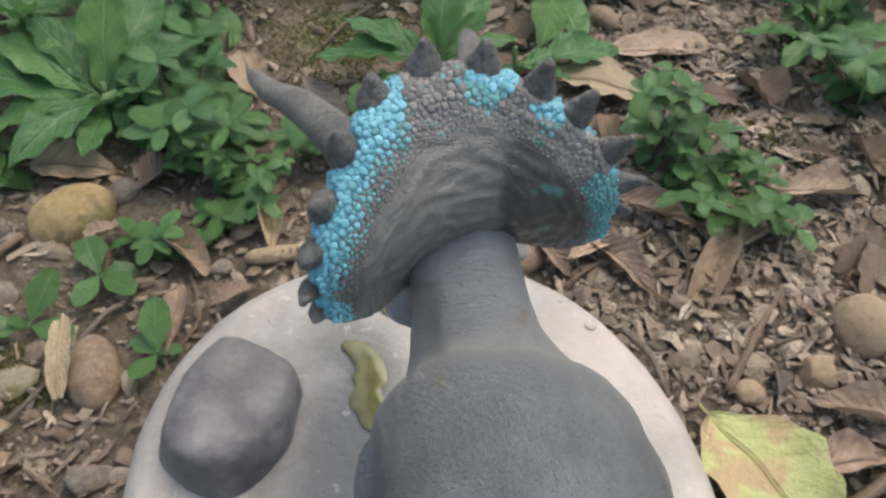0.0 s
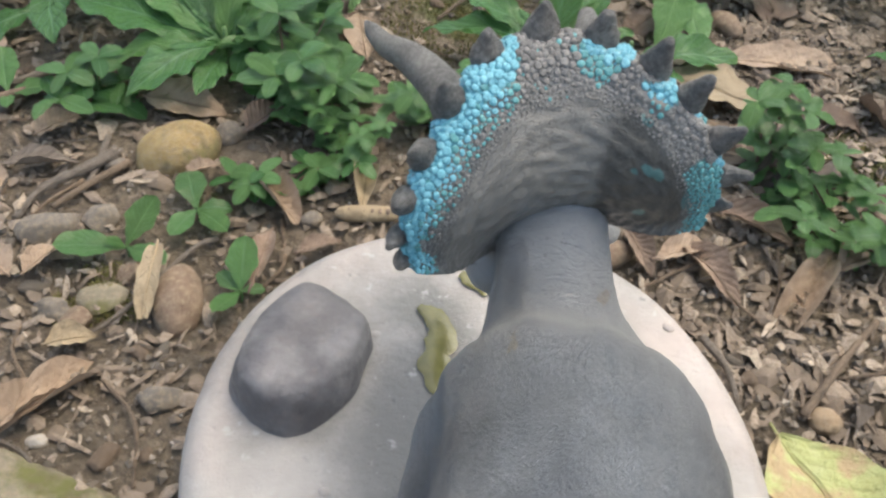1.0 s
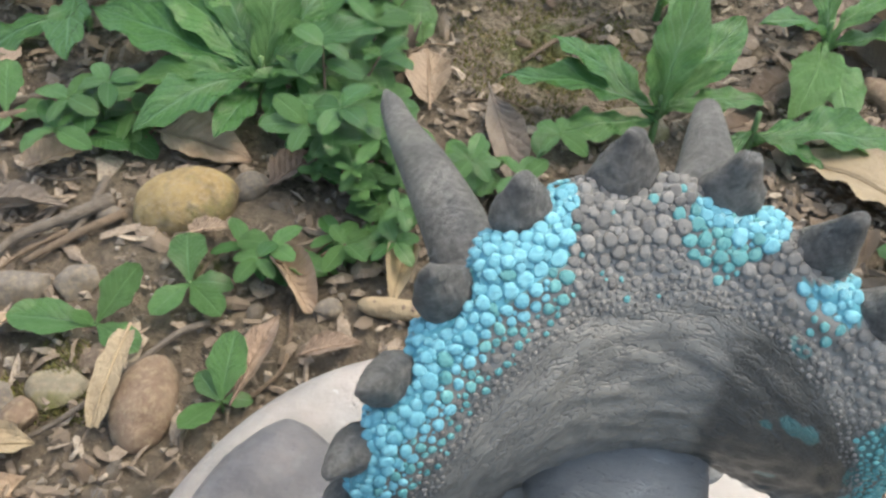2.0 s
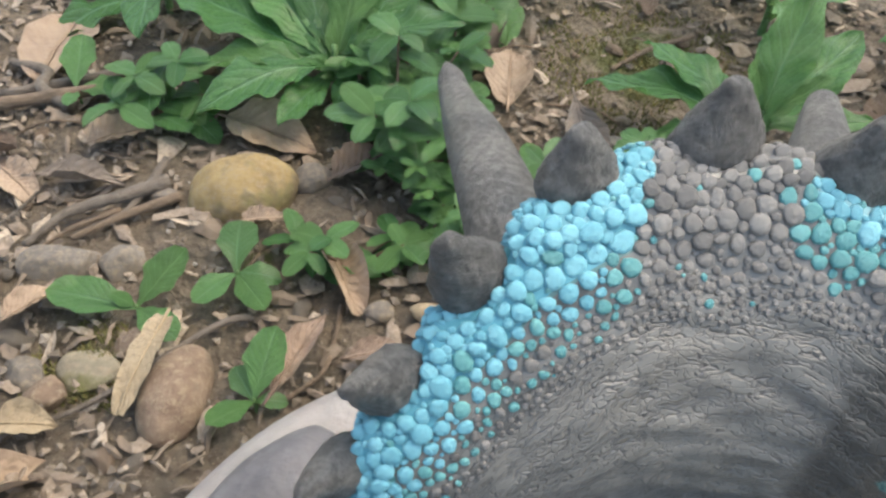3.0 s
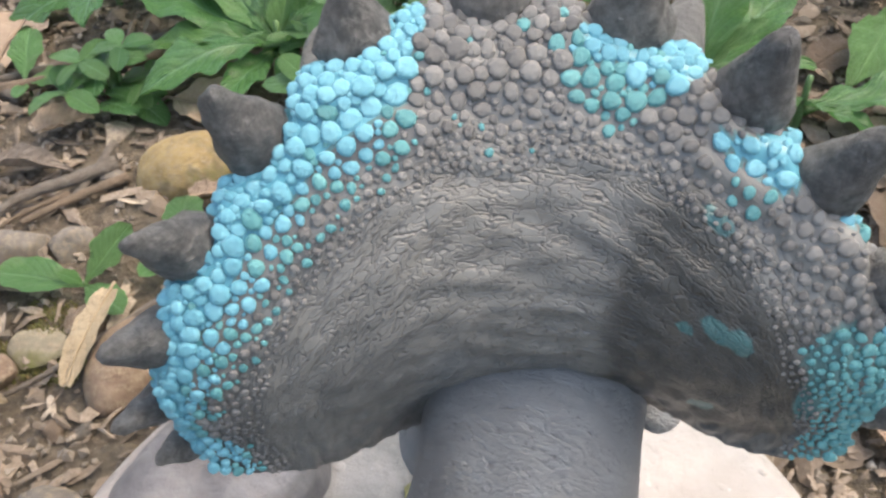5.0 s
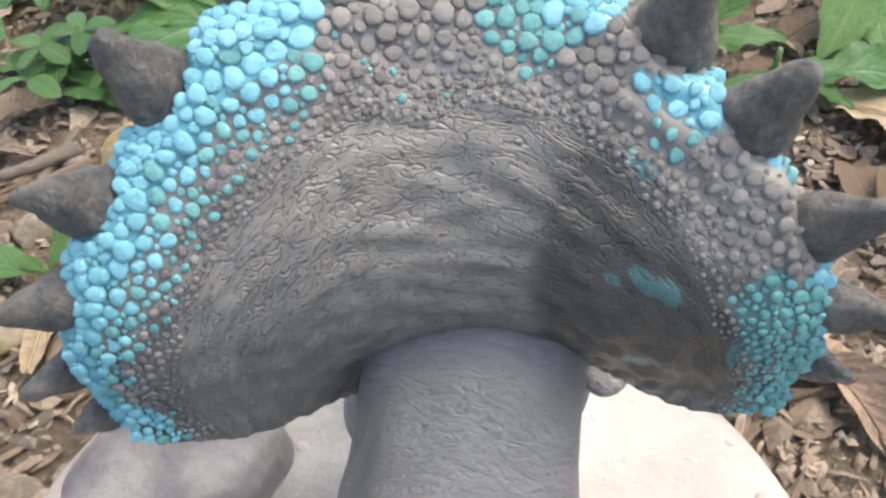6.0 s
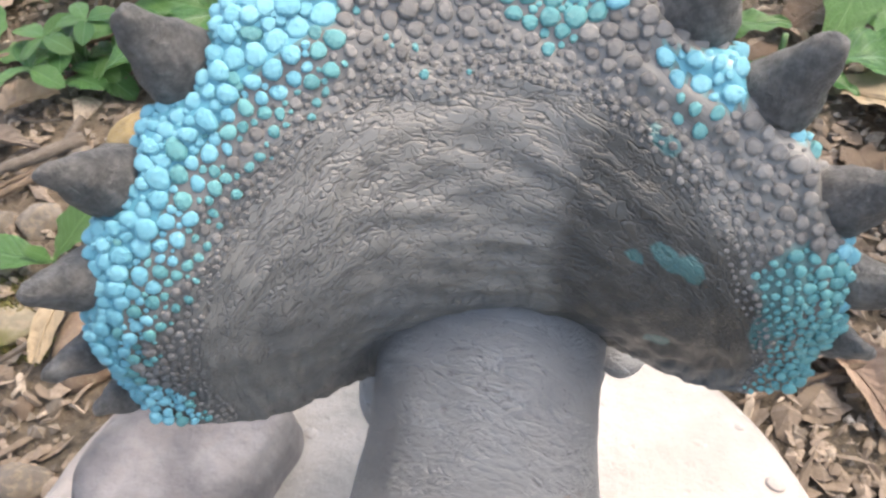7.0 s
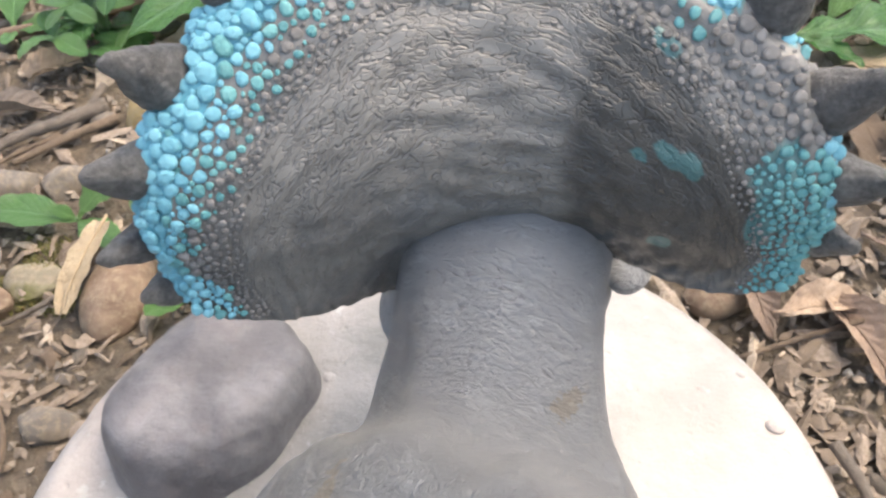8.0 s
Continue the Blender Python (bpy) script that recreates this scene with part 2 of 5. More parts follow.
def stone_material(name, lo, mid, hi, moss=0.0, scale=75):
    m, nt, b = mat(name)
    v = place(nt)
    col = ramp(nt, noise_tex(nt, v, scale, 6, 0.65), [(0.28, lo), (0.5, mid), (0.74, hi)])
    r = obj_random(nt)
    col = mix(nt, calc(nt, "MULTIPLY", r, 0.5), col, tuple(0.6 * x for x in mid))
    dust = ramp(nt, noise_tex(nt, v, 3.3 * scale, 6, 0.75), [(0.48, (0, 0, 0)), (0.62, (0.7, 0.7, 0.7))])
    col = mix(nt, dust, col, (0.27, 0.21, 0.14))
    dirt = ramp(nt, noise_tex(nt, v, 22, 4, 0.7), [(0.5, (0, 0, 0)), (0.62, (0.75, 0.75, 0.75))])
    col = mix(nt, dirt, col, (0.095, 0.07, 0.042))
    if moss:
        mf = ramp(nt, noise_tex(nt, v, 26, 5, 0.7), [(0.62 - 0.3 * moss, (0, 0, 0)), (0.75 - 0.2 * moss, (0.85, 0.85, 0.85))])
        col = mix(nt, mf, col, (0.10, 0.105, 0.02))
    nt.links.new(col, b.inputs["Base Color"])
    bump(nt, b, noise_tex(nt, v, 190, 8, 0.75), 0.004, 0.8)
    b.inputs["Roughness"].default_value = 0.8
    return m


def leaf_material(name, lo, mid, hi, vein, rough, through_light=0.0, blotch=None, veins=1.0):
    m, nt, b = mat(name)
    uv = attr(nt, "leaf_uv").outputs["Vector"]
    sep = nt.nodes.new("ShaderNodeSeparateXYZ")
    nt.links.new(uv, sep.inputs[0])
    along, across = sep.outputs[0], calc(nt, "ABSOLUTE", sep.outputs[1])
    v = place(nt)
    col = ramp(nt, noise_tex(nt, v, 55, 5, 0.65), [(0.3, lo), (0.5, mid), (0.72, hi)])
    r = obj_random(nt)
    col = mix(nt, calc(nt, "MULTIPLY", r, 0.75), col, tuple(0.55 * x for x in mid))
    if blotch is not None:
        bf = ramp(nt, noise_tex(nt, v, 30, 4, 0.6), [(0.5, (0, 0, 0)), (0.58, (0.9, 0.9, 0.9))])
        col = mix(nt, bf, col, blotch)
    rib = ramp(nt, across, [(0.03, (1, 1, 1)), (0.085, (0, 0, 0))])
    phase = calc(nt, "SUBTRACT", calc(nt, "MULTIPLY", along, 9.0), calc(nt, "MULTIPLY", across, 2.6))
    saw = calc(nt, "ABSOLUTE", calc(nt, "SUBTRACT", calc(nt, "FRACT", phase), 0.5))
    side = ramp(nt, saw, [(0.03, (0.75, 0.75, 0.75)), (0.12, (0, 0, 0))])
    # darker towards the side veins: shading of the puffed blade, painted in
    col = mix(nt, calc(nt, "MULTIPLY", calc(nt, "SUBTRACT", 0.5, saw), 0.4 * veins), col, tuple(0.6 * x for x in lo))
    vf = calc(nt, "MAXIMUM", rib, calc(nt, "MULTIPLY", side, 0.85))
    col = mix(nt, calc(nt, "MULTIPLY", vf, 0.85 * veins), col, vein)
    nt.links.new(col, b.inputs["Base Color"])
    h = calc(nt, "ADD", calc(nt, "MULTIPLY", saw, 0.9 * veins), calc(nt, "MULTIPLY", noise_tex(nt, v, 260, 5, 0.65), 0.6))
    bump(nt, b, calc(nt, "SUBTRACT", h, calc(nt, "MULTIPLY", rib, 0.5)), 0.012 if rough < 0.5 else 0.005, 0.9)
    b.inputs["Roughness"].default_value = rough
    if rough < 0.35:
        b.inputs["Coat Weight"].default_value, b.inputs["Coat Roughness"].default_value = 0.18, 0.2
    if through_light:
        tr = nt.nodes.new("ShaderNodeBsdfTranslucent")
        nt.links.new(mix(nt, 0.5, col, hi), tr.inputs["Color"])
        ms = nt.nodes.new("ShaderNodeMixShader")
        ms.inputs[0].default_value = through_light
        nt.links.new(b.outputs[0], ms.inputs[1])
        nt.links.new(tr.outputs[0], ms.inputs[2])
        nt.links.new(ms.outputs[0], nt.nodes["Material Output"].inputs[0])
    return m


def wood_material(name, lo, hi):
    m, nt, b = mat(name)
    mp = nt.nodes.new("ShaderNodeMapping")
    mp.inputs["Scale"].default_value = (1.4, 5, 5)
    nt.links.new(attr(nt, "grain").outputs["Vector"], mp.inputs[0])
    n = noise_tex(nt, mp.outputs[0], 1.0, 7, 0.75, 0.5)
    col = ramp(nt, n, [(0.3, lo), (0.7, hi)])
    dirt = ramp(nt, noise_tex(nt, place(nt), 60, 5, 0.7), [(0.5, (0, 0, 0)), (0.65, (0.6, 0.6, 0.6))])
    col = mix(nt, dirt, col, (0.075, 0.055, 0.036))
    nt.links.new(col, b.inputs["Base Color"])
    bump(nt, b, n, 0.003, 0.9)
    b.inputs["Roughness"].default_value = 0.85
    return m


def bits_material(name, stops, rough=0.85):
    m, nt, b = mat(name)
    v = place(nt)
    g = nt.nodes.new("ShaderNodeNewGeometry").outputs["Random Per Island"]
    col = ramp(nt, g, stops)
    col = mix(nt, ramp(nt, noise_tex(nt, v, 300, 5, 0.7), [(0.42, (0, 0, 0)), (0.62, (0.6, 0.6, 0.6))]), col, (0.11, 0.08, 0.05))
    nt.links.new(col, b.inputs["Base Color"])
    bump(nt, b, noise_tex(nt, v, 500, 5, 0.7), 0.0015, 0.7)
    b.inputs["Roughness"].default_value = rough
    return m


BITS = bits_material("leaf_bits", [(0.0, (0.115, 0.086, 0.062)), (0.4, (0.185, 0.142, 0.107)), (0.8, (0.255, 0.200, 0.152)), (1.0, (0.36, 0.295, 0.225))])
GRAVEL = bits_material("gravel_bits", [(0.0, (0.085, 0.070, 0.055)), (0.4, (0.155, 0.127, 0.099)), (0.9, (0.225, 0.188, 0.150)), (1.0, (0.36, 0.32, 0.27))])
MOSS = bits_material("moss_tufts", [(0.0, (0.075, 0.075, 0.018)), (0.5, (0.125, 0.125, 0.030)), (0.9, (0.19, 0.18, 0.045)), (1.0, (0.22, 0.13, 0.05))], 0.9)
SKIN, FRILL, HORN = skin_material(), frill_material(), horn_material()
BEAD_BLUE = bead_material("sky_blue_scale_paint", (0.085, 0.270, 0.335), (0.125, 0.345, 0.415), (0.175, 0.42, 0.485), 0.36)
BEAD_TEAL = bead_material("teal_scale_paint", (0.060, 0.195, 0.205), (0.085, 0.265, 0.270), (0.125, 0.33, 0.33), 0.36)
BEAD_GREY = bead_material("grey_scale_paint", (0.085, 0.081, 0.077), (0.140, 0.132, 0.124), (0.215, 0.203, 0.190), 0.34)
BASE, BOULDER, POND, SOIL = base_material(), boulder_material(), pond_material(), soil_material()
STONE_BROWN = stone_material("brown_river_stone", (0.12, 0.075, 0.048), (0.20, 0.135, 0.09), (0.29, 0.205, 0.145))
STONE_TAN = stone_material("warm_tan_stone", (0.20, 0.135, 0.080), (0.31, 0.218, 0.132), (0.41, 0.305, 0.20))
STONE_OLIVE = stone_material("olive_ochre_stone", (0.17, 0.112, 0.045), (0.27, 0.19, 0.078), (0.34, 0.26, 0.125), 0.25)
STONE_GREY = stone_material("grey_stone", (0.10, 0.085, 0.07), (0.17, 0.145, 0.12), (0.26, 0.225, 0.19))
STONE_MOSS = stone_material("mossy_stone", (0.13, 0.11, 0.075), (0.21, 0.18, 0.125), (0.32, 0.28, 0.20), 0.45)
STONE_PALE = stone_material("pale_quartz_stone", (0.30, 0.27, 0.23), (0.42, 0.38, 0.33), (0.55, 0.51, 0.46))
DRY_BROWN = leaf_material("dry_brown_leaf", (0.150, 0.100, 0.070), (0.250, 0.174, 0.124), (0.350, 0.255, 0.190), (0.150, 0.100, 0.070), 0.62, 0.08, None, 0.3)
DRY_TAN = leaf_material("dry_tan_leaf", (0.243, 0.165, 0.111), (0.357, 0.258, 0.179), (0.454, 0.346, 0.252), (0.224, 0.150, 0.100), 0.6, 0.1, None, 0.25)
DRY_GREY = leaf_material("weathered_grey_leaf", (0.130, 0.100, 0.078), (0.205, 0.164, 0.130), (0.290, 0.237, 0.195), (0.130, 0.102, 0.082), 0.75, 0.05, None, 0.3)
YELLOWING = leaf_material("yellowing_leaf", (0.30, 0.31, 0.11), (0.38, 0.40, 0.16), (0.46, 0.48, 0.24), (0.33, 0.27, 0.12), 0.5, 0.1, (0.36, 0.25, 0.14), 0.30)
STRAW = leaf_material("straw_leaf", (0.26, 0.19, 0.11), (0.36, 0.275, 0.17), (0.44, 0.35, 0.225), (0.30, 0.2, 0.1), 0.65, 0.1, None, 0.12)
GREEN_DEEP = leaf_material("deep_green_leaf", (0.085, 0.205, 0.062), (0.130, 0.315, 0.095), (0.190, 0.430, 0.130), (0.180, 0.370, 0.165), 0.25, 0.18, None, 0.9)
GREEN_MID = leaf_material("mid_green_leaf", (0.135, 0.290, 0.090), (0.190, 0.405, 0.125), (0.260, 0.520, 0.165), (0.270, 0.49, 0.24), 0.30, 0.22, None, 0.65)
GREEN_LIGHT = leaf_material("light_green_leaf", (0.114, 0.253, 0.068), (0.173, 0.368, 0.106), (0.235, 0.458, 0.146), (0.292, 0.514, 0.203), 0.45, 0.25, None, 0.5)
TWIG, BARK = wood_material("dry_twig_wood", (0.10, 0.065, 0.04), (0.26, 0.19, 0.13)), wood_material("grey_bark", (0.085, 0.065, 0.05), (0.24, 0.2, 0.16))
STEM = leaf_material("green_stem", (0.07, 0.14, 0.04), (0.10, 0.19, 0.06), (0.14, 0.24, 0.08), (0.1, 0.2, 0.06), 0.5, 0.0, None, 0.0)


# ---- mesh helpers ----
def grid_mesh(name, nu, nv, fn, wrap=False, uv=None):
    """A sheet of nu x nv points; fn(i / (nu - 1), j / (nv - 1)) gives the place."""
    verts, uvs = [], []
    for i in range(nu):
        for j in range(nv):
            a, b = i / (nu if wrap else nu - 1), j / (nv - 1)
            verts.append(fn(a, b))
            uvs.append((a, 2 * b - 1, 0))
    faces = []
    for i in range(nu if wrap else nu - 1):
        for j in range(nv - 1):
            k = (i + 1) % nu
            faces.append((i * nv + j, k * nv + j, k * nv + j + 1, i * nv + j + 1))
    me = bpy.data.meshes.new(name)
    me.from_pydata(verts, [], faces)
    me.attributes.new(uv or "leaf_uv", "FLOAT_VECTOR", "POINT").data.foreach_set("vector", [c for p in uvs for c in p])
    me.shade_smooth()
    return me


def bm_mesh(name, bm, *materials, smooth=True):
    me = bpy.data.meshes.new(name)
    bm.to_mesh(me)
    bm.free()
    for m in materials:
        me.materials.append(m)
    if smooth:
        me.shade_smooth()
    return me


def part(name, me, material, parent, label=""):
    ob = new(name, me)
    if material is not None and not me.materials:
        me.materials.append(material)
    ob.parent = parent
    return tagged(ob, label)


def tube(bm, points, radii, seg=10, squash=1.0, mat_index=0, side=None, along=None):
    """A closed tapered tube along points into bm."""
    rings = []
    pts = [Vector(p) for p in points]
    for k, p in enumerate(pts):
        d = along or (pts[min(k + 1, len(pts) - 1)] - pts[max(k - 1, 0)]).normalized()
        if side is None:
            side = d.orthogonal().normalized()
        side = (side - d * side.dot(d)).normalized()
        up = d.cross(side)
        rings.append([bm.verts.new(p + radii[k] * (math.cos(a) * side + squash * math.sin(a) * up)) for a in (2 * math.pi * s / seg for s in range(seg))])
    for r0, r1 in zip(rings, rings[1:]):
        for s in range(seg):
            f = bm.faces.new((r0[s], r0[(s + 1) % seg], r1[(s + 1) % seg], r1[s]))
            f.material_index = mat_index
    for ring, flip in ((rings[0], True), (rings[-1], False)):
        f = bm.faces.new(ring[::-1] if flip else ring)
        f.material_index = mat_index


def spline(points, n):
    """n points on a smooth curve through the given ones."""
    p = [Vector(q) for q in points]
    p = [2 * p[0] - p[1]] + p + [2 * p[-1] - p[-2]]
    out = []
    for k in range(n):
        s = k / (n - 1) * (len(p) - 3)
        i = min(int(s), len(p) - 4)
        t = s - i
        a, b, c, d = p[i:i + 4]
        out.append(0.5 * ((2 * b) + (c - a) * t + (2 * a - 5 * b + 4 * c - d) * t * t + (3 * b - a - 3 * c + d) * t ** 3))
    return out


def blob(bm, centre, radii, turn=None, seg=24, rings=14):
    m = Matrix.Translation(centre) @ (turn if turn is not None else Matrix.Identity(4)) @ Matrix.Diagonal((*radii, 1))
    bmesh.ops.create_uvsphere(bm, u_segments=seg, v_segments=rings, radius=1, matrix=m)


def faceted(bm, planes, power, seed, rough):
    """A closed rock inside the given planes (normal, distance), with softened edges."""
    bmesh.ops.create_icosphere(bm, subdivisions=6, radius=1)
    o = Vector((seed, 2 * seed, 3))
    for v in bm.verts:
        c = v.co.copy()
        reach = sum(max(0.0, n.dot(c) / d) ** power for n, d in planes) ** (-1 / power)
        v.co = c * reach * (1 + rough * noise.noise(c * 2.3 + o) + 0.4 * rough * noise.noise(c * 7 + o))


# ---- ground: one sheet to the horizon ----
BASE_C, BASE_R, BASE_TOP = Vector((0.042, 0.275)), 0.170, 0.037


def rim_radius(ang):
    """The base is not quite round: how far its rim lies from its middle in a direction."""
    d = (math.degrees(ang) + 180) % 360 - 180
    return BASE_R + 0.005 * math.exp(-((d - 143) / 28) ** 2) - 0.006 * math.exp(-((d - 28) / 34) ** 2) + 0.015 * math.exp(-((d + 34) / 28) ** 2)


def stretch(s):
    return 0.92 * s + 1150 * max(0.0, abs(s) - 0.74) ** 2.2 * (1 if s > 0 else -1)


def ground_z(x, y):
    if abs(x) > 3 or abs(y) > 3.5:
        return -0.004
    z = 0.010 * noise.noise((x * 5, y * 5, 0.3)) + 0.006 * noise.noise((x * 17, y * 17, 1.7)) + 0.0034 * noise.noise((x * 48, y * 48, 4.1)) + 0.0018 * noise.noise((x * 110, y * 110, 7.1))
    return z - 0.005


MOSS_SPOTS = ((-0.060, 0.770, 0.095), (0.30, 0.62, 0.10), (-0.236, 0.345, 0.036), (-0.20, 0.45, 0.02), (-0.30, 0.21, 0.05))


def make_ground():
    n = 440
    me = grid_mesh("ground", n, n, lambda a, b: (lambda x, y: (x, y, ground_z(x, y)))(stretch(2 * a - 1), 0.52 + stretch(2 * b - 1)))
    moss = me.attributes.new("moss", "FLOAT", "POINT")
    vals = []
    for v in me.vertices:
        vals.append(max(max(0.0, 1 - math.hypot(v.co.x - x, v.co.y - y) / r) for x, y, r in MOSS_SPOTS))
    moss.data.foreach_set("value", vals)
    me.materials.append(SOIL)
    return tagged(new("ground", me), "damp brown forest soil with grit and moss", "ground", kind="structure")


make_ground()


# ---- the display base ----
PUDDLE = [(-0.013, 0.358), (0.000, 0.351), (0.007, 0.338), (0.006, 0.322), (0.010, 0.308), (0.020, 0.296)]


def make_base():
    base = tagged(new("display_base"), "round pale cast display base with boulder and puddle, set on soil", "base")

    def top(a, b):
        ang = 2 * math.pi * a
        r = b * rim_radius(ang)
        x, y = BASE_C.x + r * math.cos(ang), BASE_C.y + 1.015 * r * math.sin(ang)
        z = BASE_TOP + 0.0012 * noise.noise((x * 25, y * 25, 0)) - 0.012 * max(0, (b - 0.90) / 0.1) ** 2.2
        return (x, y, z)

    n, rings = 128, 60
    verts, faces = [], []
    prof = [(k / rings, None) for k in range(rings + 1)] + [(1.006, 0.017), (1.004, 0.006), (1.0, -0.012)]
    for b, z in prof:
        for i in range(n):
            x, y, zz = top(i / n, max(b, 0.002))
            verts.append((x, y, zz if z is None else z))
    for k in range(len(prof) - 1):
        for i in range(n):
            faces.append((k * n + i, k * n + (i + 1) % n, (k + 1) * n + (i + 1) % n, (k + 1) * n + i))
    faces = [f[::-1] for f in faces]
    me = bpy.data.meshes.new("slab")
    me.from_pydata(verts, [], faces)
    mud_shade = me.attributes.new("mud_shade", "FLOAT", "POINT")
    line = spline([(x, y, 0) for x, y in PUDDLE], 30)
    vals = []
    for v in me.vertices:
        d = min(math.hypot(v.co.x - p.x, v.co.y - p.y) for p in line)
        # ellipse below and left of the body holds its painted shadow
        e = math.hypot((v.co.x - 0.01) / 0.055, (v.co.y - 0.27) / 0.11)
        # puddle mud, that shadow, and a darker ring round the boulder
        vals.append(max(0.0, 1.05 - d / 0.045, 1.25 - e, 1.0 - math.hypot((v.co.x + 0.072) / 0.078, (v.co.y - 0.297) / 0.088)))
    mud_shade.data.foreach_set("value", vals)
    me.shade_smooth()
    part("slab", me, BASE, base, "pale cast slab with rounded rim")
    # the boulder cast onto the slab
    bm = bmesh.new()
    sides = ((66, 0.046), (0, 0.0385), (-28, 0.041), (-53, 0.047), (-104, 0.0485), (-138, 0.0452), (175, 0.0375), (134, 0.046))
    planes = [(Vector((math.cos(radians(a)), math.sin(radians(a)), 0.16)).normalized(), d) for a, d in sides]
    planes += [(Vector((0.10, 0.04, 1)).normalized(), 0.030), (Vector((-0.62, 0.1, 0.8)).normalized(), 0.0375), (Vector((0.45, -0.5, 0.75)).normalized(), 0.041), (Vector((0, 0, -1)), 0.03)]
    faceted(bm, planes, 9, 3.0, 0.035)
    bmesh.ops.transform(bm, matrix=pose(-0.072, 0.297, BASE_TOP), verts=bm.verts)
    part("boulder", bm_mesh("boulder", bm), BOULDER, base, "dark grey rounded cast boulder")
    # puddle of resin and its raised rim
    for k, (pts, w) in enumerate(((PUDDLE, 0.0078), ([(0.008, 0.392), (0.020, 0.388), (0.032, 0.384)], 0.007))):
        line = spline([(x, y, 0) for x, y in pts], 26)
        bm = bmesh.new()
        rows = []
        for i, p in enumerate(line):
            d = (line[min(i + 1, 25)] - line[max(i - 1, 0)]).normalized()
            s = Vector((-d.y, d.x, 0))
            ww = w * (math.sin(math.pi * (0.06 + 0.9 * i / 25)) ** 0.45) * (1 + 0.5 * noise.noise((p.x * 110, p.y * 110, k)) + 0.35 * i / 25)
            rows.append([bm.verts.new((p.x + s.x * ww * t * (1 + 0.3 * noise.noise((p.x * 260, p.y * 260, t))), p.y + s.y * ww * t * (1 + 0.3 * noise.noise((p.x * 260, p.y * 260, t))), BASE_TOP + 0.0020 - 0.0006 * t ** 4)) for t in (-1, -0.85, -0.4, 0, 0.4, 0.85, 1)])
        for r0, r1 in zip(rows, rows[1:]):
            for j in range(6):
                bm.faces.new((r0[j], r0[j + 1], r1[j + 1], r1[j]))
        bmesh.ops.recalc_face_normals(bm, faces=bm.faces)
        part("puddle", bm_mesh("puddle", bm), POND, base, "glossy olive resin puddle")
    # small cast pebbles and pits
    for x, y, r, h in ((0.148, 0.382, 0.0055, 0.0035), (0.165, 0.352, 0.004, 0.002), (-0.062, 0.374, 0.0032, 0.0018), (-0.034, 0.331, 0.005, 0.003), (-0.035, 0.222, 0.0045, 0.003),
                       (-0.018, 0.198, 0.006, 0.0025), (0.116, 0.388, 0.0035, 0.002), (0.130, 0.402, 0.003, 0.002), (-0.045, 0.352, 0.004, 0.002), (-0.06, 0.235, 0.003, 0.002)):
        bm = bmesh.new()
        blob(bm, (x, y, BASE_TOP - 0.0004), (0.75 * r, r * 0.62, 0.42 * h), None, 14, 8)
        part("nub", bm_mesh("nub", bm), BASE, base)


make_base()


# ---- the statue: one mesh ----
YAW = radians(25)
HEAD = Vector((0.060, 0.275, 0.200))
RIGHT, AHEAD, UP = Vector((math.cos(YAW), math.sin(YAW), 0)), Vector((-math.sin(YAW), math.cos(YAW), 0)), Vector((0, 0, 1))


def head(u, v, w):
    return HEAD + u * RIGHT + v * AHEAD + w * UP


def rim(phi):
    """The frill's rim: across, ahead, up."""
    s = math.sin(phi)
    lift = 0.0045 * math.exp(-((math.degrees(phi) - 116) / 17) ** 2)
    return 0.069 * math.cos(phi), -0.004 + 0.043 * s * abs(s) * (1 if s > 0 else 0.35), 0.030 + 0.059 * s + lift


PHI0, PHI1 = radians(-20), radians(201)
# spikes round the rim: angle, then how far the tip stands out, back and along the rim
SPIKES = [(-9, 0.0058, 0.0045, -0.0020), (6.5, 0.0078, 0.0050, 0.0), (24, 0.0085, 0.0055, 0.0030), (41.5, 0.0076, 0.0085, 0.0009), (56, 0.0075, 0.0080, 0.0), (74.5, 0.0075, 0.0050, 0.0), (94, 0.0077, 0.0039, 0.0005),
          (114, 0.0055, 0.0027, 0.0), (131.5, 0.0076, 0.0072, -0.0017), (147.5, 0.0057, 0.0088, -0.0035), (165.5, 0.0066, 0.0066, -0.0006), (184, 0.0075, 0.0041, -0.0009), (196.5, 0.0055, 0.0030, 0.0)]


def scallop(phi):
    """1 where a spike sits in the rim, 0 between two spikes."""
    d = min(abs(math.degrees(phi) - a[0]) for a in SPIKES)
    deep = 1 - 0.55 * math.exp(-((math.degrees(phi) - 92) / 30) ** 4)
    return deep * math.cos(math.pi * d / 15) ** 0.8 if d < 7.5 else 0.0


def frill_at(rho, phi, notched=True):
    """From the collar round the neck (rho 0) to the rim (rho 1)."""
    if notched:
        rho = rho - 0.050 * scallop(phi) * max(0.0, (rho - 0.7) / 0.3) ** 2
    u, v, w = rim(phi)
    c = radians(12) + radians(156) * (phi - PHI0) / (PHI1 - PHI0)
    ui, vi, wi = 0.004 + 0.030 * math.cos(c), 0.016, -0.010 + 0.0205 * math.sin(c) - 0.010 * max(0.0, (math.degrees(phi) - 160) / 41) ** 1.5
    k = math.sin(math.pi * min(1, max(0, rho))) ** 0.8
    k *= 0.0165 * (0.35 + 0.65 * min(1, max(0, math.sin(phi) + 0.15)))
    return head(ui + (u - ui) * rho, vi + (v - vi) * rho - k, wi + (w - wi) * rho)


